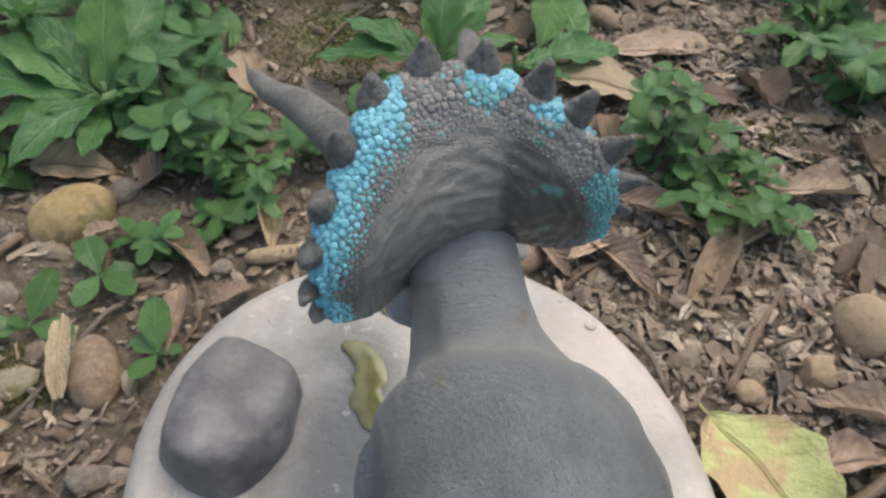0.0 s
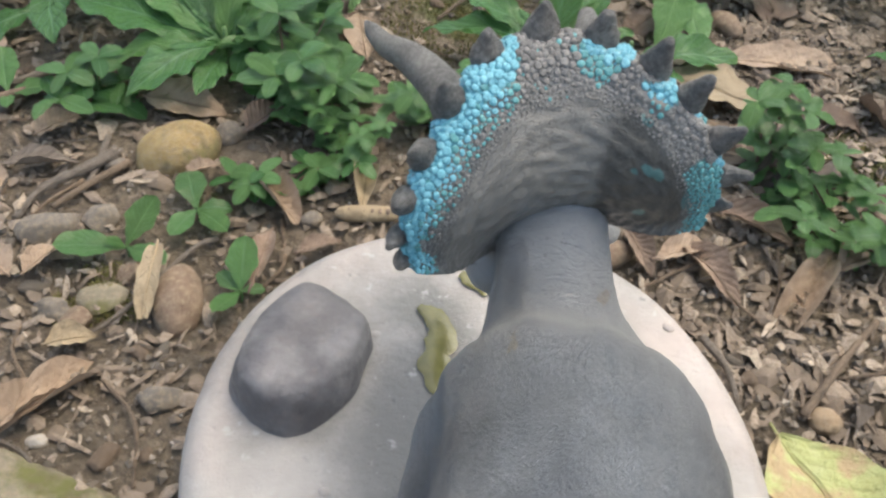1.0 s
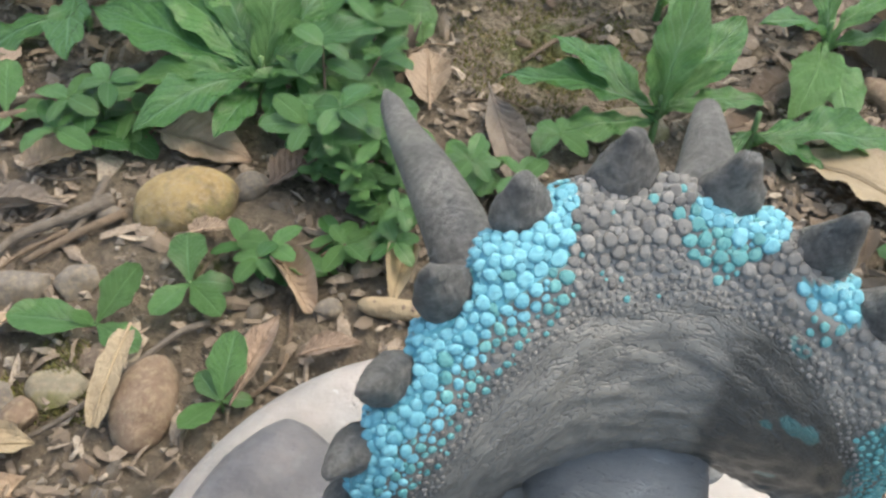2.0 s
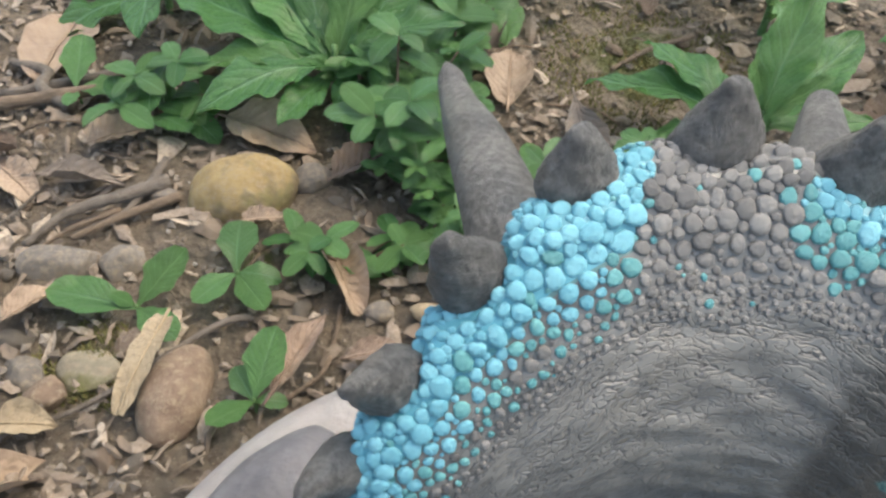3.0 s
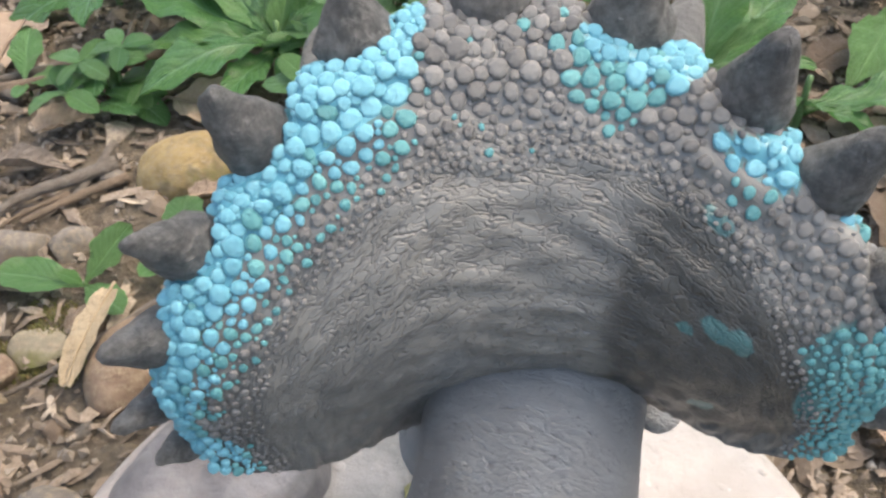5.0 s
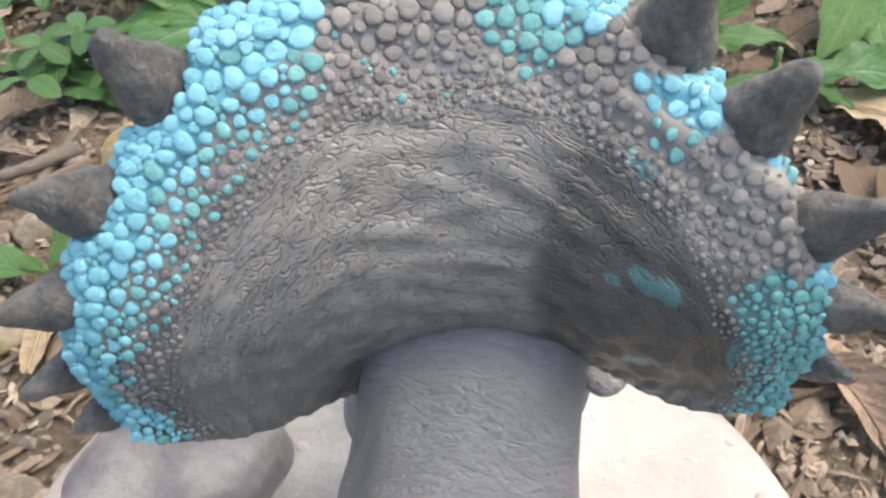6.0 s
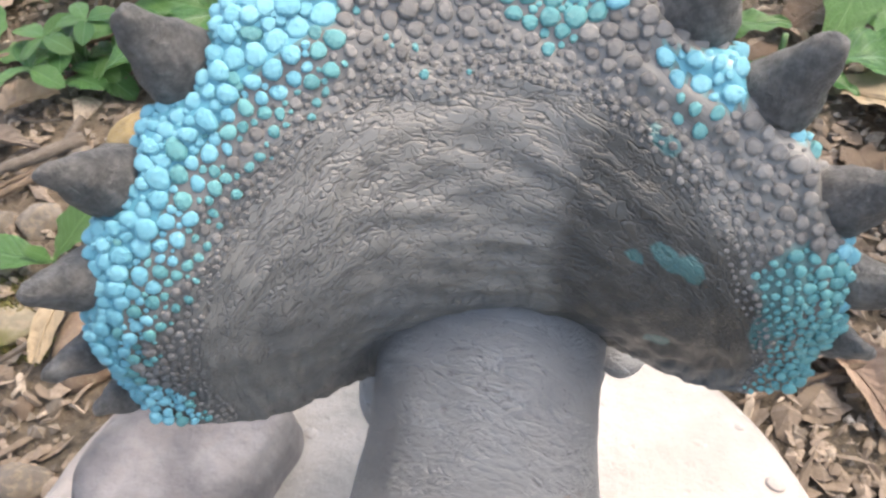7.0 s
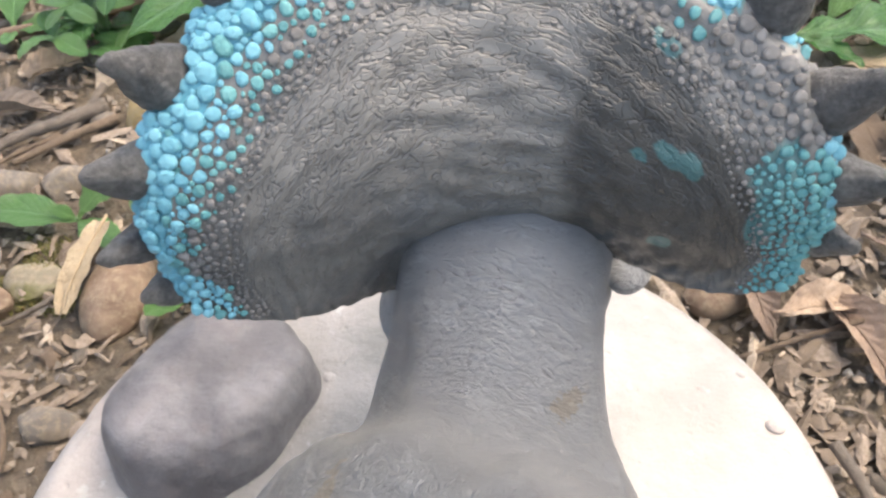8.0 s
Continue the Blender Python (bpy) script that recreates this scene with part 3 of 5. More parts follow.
def frill_normal(rho, phi):
    a = frill_at(rho + 0.01, phi) - frill_at(rho - 0.01, phi)
    b = frill_at(rho, phi + 0.01) - frill_at(rho, phi - 0.01)
    n = a.cross(b).normalized()
    return n if n.dot(AHEAD) < 0 else -n


def swell(rho, phi):
    """The frill's uneven skin, along its normal."""
    return 0.0010 * noise.noise((rho * 22, phi * 5, 0))


def between(x, table):
    """Straight lines between the table's (x, y) pairs."""
    for (x0, y0), (x1, y1) in zip(table, table[1:]):
        if x <= x1:
            return y0 + (y1 - y0) * max(0.0, (x - x0) / (x1 - x0))
    return table[-1][1]


BLUE_FROM = [(104, 0.99), (107, 0.90), (112, 0.805), (138, 0.795), (142, 0.775), (162, 0.765), (172, 0.80), (183, 0.91), (186, 0.72), (198, 0.70), (202, 0.92)]
SCALES_FROM = [(-20, 0.64), (21, 0.61), (33, 0.65), (48, 0.71), (55, 0.72), (65, 0.745), (72, 0.77), (95, 0.735), (119, 0.725), (129, 0.715), (140, 0.69), (165, 0.64), (190, 0.58), (207, 0.60)]


def paint_of(rho, phi):
    """Where the frill's scales are blue (2), teal (1) or grey (0)."""
    d = math.degrees(phi)
    j = noise.noise((d * 0.16, rho * 14, 2.0))
    k = noise.noise((d * 0.9, rho * 60, 5.0))
    if d > 104:
        edge = between(d, BLUE_FROM) + 0.022 * j
        if rho > edge + 0.015 * k:
            return 2
        return 1 if rho > edge - 0.075 and k > -0.06 + 6 * max(0.0, edge - 0.03 - rho) else 0
    if 62 < d < 87:
        low = between(d, [(62, 1.0), (66, 0.93), (71, 0.865), (76, 0.80), (81, 0.83), (86, 0.90)]) + 0.02 * j
        if rho > low and d < 84 - 45 * max(0.0, rho - 0.90):
            return 2 if rho > 0.925 + 0.04 * k else 1
    if 44 < d < 60:
        low = between(d, [(44, 0.99), (48, 0.88), (51, 0.80), (56, 0.80), (60, 0.90)]) + 0.02 * j
        if rho > low and d < 60 - 90 * max(0.0, rho - 0.90):
            return 2 if rho > 0.88 + 0.05 * k else 1
    if 31 < d < 37 and rho > 0.965:
        return 2 if k > 0 else 1
    if d < 31 - 14 * max(0.0, rho - 0.70) / 0.3 + 4 * j and rho > 0.66 + 0.05 * j:
        return 2 if rho > 0.955 + 0.03 * k and d > 2 else 1
    if 84 < d < 106 and k > 0.40:
        return 1
    return 0


def body_mesh():
    bm = bmesh.new()
    # torso and neck in one swelling form, then hips and tail
    spine = [(0.087, 0.020, 0.140), (0.087, 0.060, 0.152), (0.087, 0.110, 0.158), (0.0856, 0.160, 0.158), (0.085, 0.200, 0.154), (0.0768, 0.230, 0.155), (0.0752, 0.250, 0.152),
             (0.0652, 0.268, 0.169), (0.0604, 0.285, 0.1895), (0.0595, 0.305, 0.194), (0.056, 0.335, 0.190)]
    girth = [0.030, 0.048, 0.057, 0.0590, 0.0598, 0.0562, 0.0425, 0.0328, 0.0262, 0.0235, 0.022]
    fine = spline(spine, 41)
    thick = [max(0.002, p.x) for p in spline([(g, 0, 0) for g in girth], 41)]
    tube(bm, fine, thick, 36, 1.0, 0, None, Vector((0, 1, 0)))
    blob(bm, (0.118, 0.216, 0.128), (0.021, 0.032, 0.046))
    blob(bm, (0.042, 0.210, 0.124), (0.019, 0.030, 0.046))
    blob(bm, (0.128, 0.100, 0.130), (0.024, 0.046, 0.056))
    blob(bm, (0.046, 0.105, 0.120), (0.024, 0.046, 0.056))
    tube(bm, spline([(0.085, 0.04, 0.14), (0.09, 0.0, 0.115), (0.10, -0.02, 0.085), (0.115, -0.03, 0.06)], 10), [0.045, 0.042, 0.038, 0.033, 0.028, 0.023, 0.018, 0.014, 0.011, 0.007], 16)
    # head, snout, beak, cheeks and jaw
    blob(bm, head(0.004, 0.060, -0.012), (0.036, 0.052, 0.034), Matrix.Rotation(YAW, 4, "Z"))
    blob(bm, head(0.002, 0.105, -0.032), (0.026, 0.045, 0.030), Matrix.Rotation(YAW, 4, "Z") @ Matrix.Rotation(radians(-18), 4, "X"))
    blob(bm, head(0.002, 0.142, -0.058), (0.014, 0.022, 0.026), Matrix.Rotation(YAW, 4, "Z"))
    blob(bm, head(-0.026, 0.046, 0.026), (0.016, 0.024, 0.028))
    # elbow
    blob(bm, (0.033, 0.196, 0.102), (0.023, 0.034, 0.042))
    # legs with broad feet
    for x, y, lean, r in ((0.038, 0.215, -0.004, 0.019), (0.116, 0.230, 0.004, 0.020), (0.036, 0.112, -0.010, 0.027), (0.132, 0.100, 0.006, 0.027)):
        tube(bm, spline([(x, y, 0.145), (x + lean, y + 0.004, 0.09), (x + 1.4 * lean, y + 0.008, 0.055), (x + 1.6 * lean, y + 0.012, 0.034)], 8),
             [r * 1.25, r * 1.2, r * 1.08, r * 0.95, r * 0.88, r * 0.88, r * 0.95, r * 1.0], 18)
        for k in (-1, 0, 1):
            blob(bm, (x + 1.6 * lean + 0.6 * r * k, y + 0.014 + r * (0.75 - 0.15 * abs(k)), 0.041), (0.0075, 0.0075, 0.006), None, 10, 6)
    me = bm_mesh("body", bm)
    tmp = new("body_form", me)
    rm = tmp.modifiers.new("remesh", "REMESH")
    rm.mode, rm.voxel_size, rm.use_smooth_shade = "VOXEL", 0.0026, True
    sm = tmp.modifiers.new("smooth", "SMOOTH")
    sm.factor, sm.iterations = 0.6, 32
    out = bpy.data.meshes.new_from_object(tmp.evaluated_get(bpy.context.evaluated_depsgraph_get()))
    bpy.data.objects.remove(tmp)
    for v, n in [(v, v.normal.copy()) for v in out.vertices]:
        c = v.co
        v.co = c + n * (0.0027 * noise.noise((c.x * 50, c.y * 17, c.z * 30)) + 0.0011 * noise.noise((c.x * 120, c.y * 40, c.z * 70 + 5)))
    return out


def make_statue():
    bm = bmesh.new()
    uvl = bm.verts.layers.float_vector.new("frill_uv")
    pnt = bm.verts.layers.float.new("paint")
    wshade = bm.verts.layers.float.new("wash_shade")
    chp = bm.verts.layers.float.new("chip")
    bm.from_mesh(body_mesh())
    for f in bm.faces:
        f.material_index = 0
        f.smooth = True
    for v in bm.verts:
        d = v.co - Vector((0.0845, 0.263, 0.195))
        v[chp] = math.exp(-((d.x - 0.25 * d.y) / 0.0036) ** 2 - (d.y / 0.0080) ** 2 - (d.z / 0.02) ** 2)
        d = v.co - Vector((0.050, 0.222, 0.195))
        v[chp] = max(v[chp], math.exp(-(d.x / 0.003) ** 2 - (d.y / 0.008) ** 2 - (d.z / 0.03) ** 2))
    # jaw and cheeks, deep behind the neck
    tube(bm, spline([head(-0.010, 0.034, -0.010), head(-0.012, 0.028, -0.030), head(-0.014, 0.036, -0.042), head(-0.004, 0.105, -0.060)], 16), [0.012 + 0.0015 * math.sin(0.2 * k) for k in range(16)], 24)
    tube(bm, spline([(0.049, 0.318, 0.180), (0.041, 0.308, 0.163), (0.040, 0.301, 0.146), (0.046, 0.303, 0.140)], 14), [0.0135 - 0.0003 * k for k in range(14)], 24)
    tube(bm, spline([head(0.024, 0.030, -0.016), head(0.026, 0.036, -0.040), head(0.016, 0.105, -0.066)], 14), [0.0105] * 14, 20)
    blob(bm, head(0.040, 0.028, -0.021), (0.0062, 0.009, 0.0050))
    # frill shield, back and front
    na, nr = 190, 60
    back, front = [], []
    splash = ((46, 0.525, 6, 0.040), (40, 0.55, 5, 0.045), (52, 0.475, 4, 0.025), (56, 0.745, 4, 0.035), (20, 0.75, 11, 0.15), (4, 0.90, 13, 0.12), (12, 0.64, 8, 0.07), (20, 0.27, 6, 0.05))
    for i in range(na):
        phi = PHI0 + (PHI1 - PHI0) * i / (na - 1)
        row, fro = [], []
        for j in range(nr):
            rho = -0.12 + 1.12 * j / (nr - 1)
            edge = 0.5 * math.exp(-((i / 5) ** 2)) + 0.5 * math.exp(-(((na - 1 - i) / 5) ** 2))
            p = frill_at(rho, phi)
            n = frill_normal(min(rho, 0.99), phi)
            p = p + n * swell(rho, phi) - n * 0.004 * edge - n * 0.004 * max(0, (rho - 0.93) / 0.07) ** 2
            v = bm.verts.new(p)
            v[uvl] = (rho, phi / 2, 0)
            d = math.degrees(phi)
            v[pnt] = 1.6 if paint_of(rho, phi) == 2 and rho > 0.86 else max(math.exp(-((d - a) / da) ** 2 - ((rho - r) / dr) ** 2) for a, r, da, dr in splash)
            # painted shade and olive paint: crease at upper right, lower right, collar at the neck
            v[wshade] = 0.8 * math.exp(-((d - 62) / 11) ** 2 - ((rho - 0.55) / 0.28) ** 4) + 1.0 * math.exp(-((d - 25) / 38) ** 4 - ((rho - 0.35) / 0.36) ** 4) + 0.4 * math.exp(-((rho + 0.05) / 0.16) ** 2)
            row.append(v)
            q = bm.verts.new(p - n * (0.011 - 0.006 * max(0, (rho - 0.8) / 0.2)) * (1 - edge) - n * 0.0005)
            q[uvl] = (rho, phi / 2, 0.4)
            fro.append(q)
        back.append(row)
        front.append(fro)
    quads = []
    for i in range(na - 1):
        for j in range(nr - 1):
            quads.append((back[i][j], back[i][j + 1], back[i + 1][j + 1], back[i + 1][j]))
            quads.append((front[i][j], front[i + 1][j], front[i + 1][j + 1], front[i][j + 1]))
        quads.append((back[i][-1], front[i][-1], front[i + 1][-1], back[i + 1][-1]))
        quads.append((back[i][0], back[i + 1][0], front[i + 1][0], front[i][0]))
    for i in (0, na - 1):
        for j in range(nr - 1):
            quads.append((back[i][j], front[i][j], front[i][j + 1], back[i][j + 1]))
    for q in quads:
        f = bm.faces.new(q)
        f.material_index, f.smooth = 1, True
    # spikes round the rim
    rnd = random.Random(5)
    for deg, reach, back_lean, along_rim in SPIKES:
        phi = radians(deg)
        base, n = frill_at(1.0, phi), frill_normal(0.97, phi)
        out = (frill_at(1.0, phi) - frill_at(0.25, phi)).normalized()
        tang = out.cross(n).normalized()
        tip = frill_at(1.0, phi, False) + out * reach + n * (back_lean - 0.001) + tang * along_rim
        root = base + out * 0.0006 - n * 0.0072
        way = tip - root
        r = 0.0046 + 0.165 * way.length - 0.0008 * (deg > 180 or deg < 0) + 0.0016 * math.exp(-((deg - 92) / 30) ** 4)
        bend = Vector((rnd.uniform(-1, 1), rnd.uniform(-1, 1), rnd.uniform(-0.5, 1))) * 0.0008
        ks = [(-0.15, 0.80), (0.0, 0.90), (0.14, 0.95), (0.26, 0.90), (0.38, 0.80), (0.50, 0.68), (0.62, 0.565), (0.74, 0.455), (0.85, 0.36), (0.93, 0.285), (0.98, 0.19), (1.0, 0.05)]
        was = len(bm.verts)
        tube(bm, [root + way * k + bend * k * k for k, _ in ks], [r * w for _, w in ks], 24, 0.74, 2, tang)
        bm.verts.ensure_lookup_table()
        for v in bm.verts[was:]:
            c = v.co
            v.co = c + out * 0.0006 * noise.noise(c * 420) + n * 0.0009 * noise.noise(c * 230) + tang * 0.0009 * noise.noise(c * 200 + Vector((4, 0, 0))) + n * 0.0005 * noise.noise(c * 700)
    # brow horns and cheek horns
    for pts, r0 in (([(0.012, 0.300, 0.240), (0.0016, 0.313, 0.2470), (-0.0202, 0.345, 0.2375), (-0.043, 0.383, 0.2165), (-0.0595, 0.408, 0.2105)], 0.0106),
                    ([(0.060, 0.330, 0.245), (0.060, 0.372, 0.238), (0.058, 0.405, 0.230), (0.0558, 0.4335, 0.223)], 0.0115)):
        line = spline(pts, 22)
        tube(bm, line, [r0 * (1 - 0.66 * (k / 21) ** 1.3) for k in range(20)] + [r0 * 0.27, 0.0012], 18, 1.0, 2)
    for f in bm.faces:
        f.smooth = True
    # scales: beads pressed into the frill, large at the rim, small inward
    rnd = random.Random(11)
    placed, cell = [], {}
    for want, tries in ((1.22, 9000), (1.0, 30000), (0.80, 34000), (0.62, 34000), (0.48, 30000), (0.38, 22000)):
        for _ in range(tries):
            phi = rnd.uniform(PHI0 + 0.05, PHI1 - 0.05)
            d = math.degrees(phi)
            inner = between(d, SCALES_FROM) + 0.03 * noise.noise((d * 0.09, 0, 9))
            rho = rnd.uniform(inner - 0.02, 0.995)
            t = min(1, max(0, (rho - inner) / (0.90 - inner)))
            big = 0.00048 + 0.00112 * t ** 0.85
            if d > 150:
                big *= between(d, [(150, 1.0), (172, 0.80), (190, 0.74), (207, 0.7)])
            elif d < 62:
                big *= between(d, [(-20, 0.62), (28, 0.74), (40, 0.85), (62, 1.0)])
            r = big * want * rnd.uniform(0.88, 1.1)
            if rho > 0.93:
                r = min(r, 0.00145)
            if r < 0.00034 or (t < 0.5 and rnd.random() < 0.15 - 0.3 * t):
                continue
            p = frill_at(rho, phi)
            key = tuple(int(c / 0.005) for c in p)
            near = [o for dx in (-1, 0, 1) for dy in (-1, 0, 1) for dz in (-1, 0, 1) for o in cell.get((key[0] + dx, key[1] + dy, key[2] + dz), ())]
            gap = (0.80 if rho > 0.92 else 0.88) + 0.42 * (1 - t) ** 1.2 + (0.24 if 20 < d < 62 else 0.0)
            if any((p - q).length < (r + s) * gap for q, s in near):
                continue
            cell.setdefault(key, []).append((p, r))
            placed.append((p, r, rho, phi, None))
    for _ in range(5200):
        phi = rnd.uniform(radians(20), radians(195))
        if scallop(phi) > 0.55:
            continue
        n = frill_normal(0.97, phi)
        crest = (frill_at(1.0, phi) - frill_at(0.8, phi)).normalized()
        p = frill_at(1.0, phi) - n * rnd.uniform(0.0036, 0.0092) + crest * 0.0001
        r = rnd.uniform(0.0006, 0.00125)
        key = tuple(int(c / 0.005) for c in p)
        near = [o for dx in (-1, 0, 1) for dy in (-1, 0, 1) for dz in (-1, 0, 1) for o in cell.get((key[0] + dx, key[1] + dy, key[2] + dz), ())]
        if any((p - q).length < (r + s) * 0.82 for q, s in near):
            continue
        cell.setdefault(key, []).append((p, r))
        placed.append((p, r, 0.985, phi, (crest + 0.25 * n).normalized()))
    dome = [(1.08, -0.45), (1.05, 0.10), (0.93, 0.42), (0.62, 0.60)]
    for p, r, rho, phi, n in placed:
        if n is None:
            n = frill_normal(min(rho, 0.985), phi)
            p = p + n * (0.0002 + swell(rho, phi)) - n * 0.004 * max(0, (rho - 0.93) / 0.07) ** 2
        side = n.orthogonal().normalized()
        side = Matrix.Rotation(rnd.uniform(0, 6.28), 3, n) @ side
        up = n.cross(side)
        squash = rnd.uniform(0.72, 1.15)
        index = (5, 4, 3)[paint_of(rho, phi)]
        if index == 3 and rnd.random() < (0.04 if rho > 0.9 else 0.22):
            index = 4
        rings = []
        seg = 9
        for rr, hh in dome:
            rings.append([bm.verts.new(p + r * (rr * (math.cos(a) * side + squash * math.sin(a) * up) * (1 + 0.07 * math.sin(3 * a + r * 9e4) + 0.05 * math.sin(2 * a + r * 5e4)) + 0.56 * hh * n)) for a in (2 * math.pi * s / seg for s in range(seg))])
        cap = bm.verts.new(p + 0.56 * r * rnd.uniform(0.60, 0.70) * n)
        for r0, r1 in zip(rings, rings[1:]):
            for s in range(seg):
                f = bm.faces.new((r0[s], r0[(s + 1) % seg], r1[(s + 1) % seg], r1[s]))
                f.material_index, f.smooth = index, True
        for s in range(seg):
            f = bm.faces.new((rings[-1][s], rings[-1][(s + 1) % seg], cap))
            f.material_index, f.smooth = index, True
    bmesh.ops.recalc_face_normals(bm, faces=bm.faces)
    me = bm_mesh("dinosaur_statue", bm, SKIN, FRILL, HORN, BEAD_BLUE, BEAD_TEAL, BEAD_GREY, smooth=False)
    ob = new("dinosaur_statue", me)
    return tagged(ob, "dark grey three-horned dinosaur statue with a blue scaled frill", "statue")


make_statue()


# ---- leaves ----
def leaf_mesh(name, length, width, form="ovate", fold=0.15, droop=0.3, wave=0.0, teeth=0.0, seed=0, twist=0.0, curl=0.0, nu=15, nv=7):
    """A leaf along +x from its stalk, face up; droop bends the tip down, fold lifts the halves, curl rolls the sides in."""
    def outline(t):
        if form == "ovate":
            return max(0.02, math.sin(math.pi * t ** 0.85) ** 0.85)
        if form == "lance":
            return max(0.02, math.sin(math.pi * min(1, 0.04 + 0.96 * t) ** 1.15) ** 1.05)
        if form == "spoon":
            return max(0.03, (0.10 + 0.90 * min(1, t / 0.45) ** 1.3) * math.sqrt(max(0.0, 1 - (max(0, t - 0.5) / 0.5) ** 2.6)))
        if form == "ellip":
            return max(0.03, 0.06 + 0.94 * max(0.0, 1 - (2 * min(1.0, max(0.0, t - 0.06) / 0.94) - 1) ** 2) ** 0.62)
        if form == "blade":
            return max(0.03, (0.08 + 0.92 * min(1, t / 0.55) ** 1.1) * max(0.0, 1 - (max(0, t - 0.48) / 0.52) ** 2.1) ** 0.8)
        return max(0.25, math.sin(math.pi * (0.12 + 0.83 * t)) ** 0.5)

    def at(a, b):
        s = 2 * b - 1
        w = 0.5 * width * outline(a) * (1 + teeth * (abs((a * 11) % 1 - 0.5) - 0.25) * (abs(s) ** 3))
        jag = 1 + 0.10 * noise.noise((a * 6 + seed, (s > 0) * 5.0, seed * 1.7)) * (abs(s) ** 2)
        y = s * w * jag
        ang = droop * a
        x = length * (math.sin(ang) / droop if abs(droop) > 1e-3 else a)
        z = -length * ((1 - math.cos(ang)) / droop if abs(droop) > 1e-3 else 0)
        z += fold * abs(y) + curl * (y * y) / max(width, 1e-4) * 4
        z += wave * width * (noise.noise((a * 3.2 + seed * 3.1, s * 1.6, seed)) * 0.8 + 0.35 * math.sin(a * 26 + s * 2) * abs(s))
        tw = twist * a
        return (x, y * math.cos(tw) - z * math.sin(tw) * 0.3, z + y * math.sin(tw))

    return grid_mesh(name, nu, nv, at)


def ground_at(x, y):
    if math.hypot(x - BASE_C.x, y - BASE_C.y) < rim_radius(math.atan2(y - BASE_C.y, x - BASE_C.x)):
        return BASE_TOP
    return ground_z(x, y)


def stem_mesh(points, r0, r1, seg=6):
    bm = bmesh.new()
    line = spline(points, 10)
    tube(bm, line, [r0 + (r1 - r0) * k / 9 for k in range(10)], seg)
    me = bm_mesh("stem", bm)
    return me


def lay(name, me, material, m, label, category, group=""):
    ob = new(name, me)
    if not me.materials:
        me.materials.append(material)
    ob.matrix_world = m
    return tagged(ob, label, category, group)


# dry leaves that can be told apart: x, y, heading, length, width, outline, curl, droop, material, tilt
def mid_pose(x, y, rot, length, tilt=0, roll=0, lift=0.004):
    c, s = math.cos(radians(rot)), math.sin(radians(rot))
    return pose(x - 0.5 * length * c, y - 0.5 * length * s, ground_at(x, y) + lift - 0.5 * length * math.sin(radians(tilt)), roll, -tilt, rot)


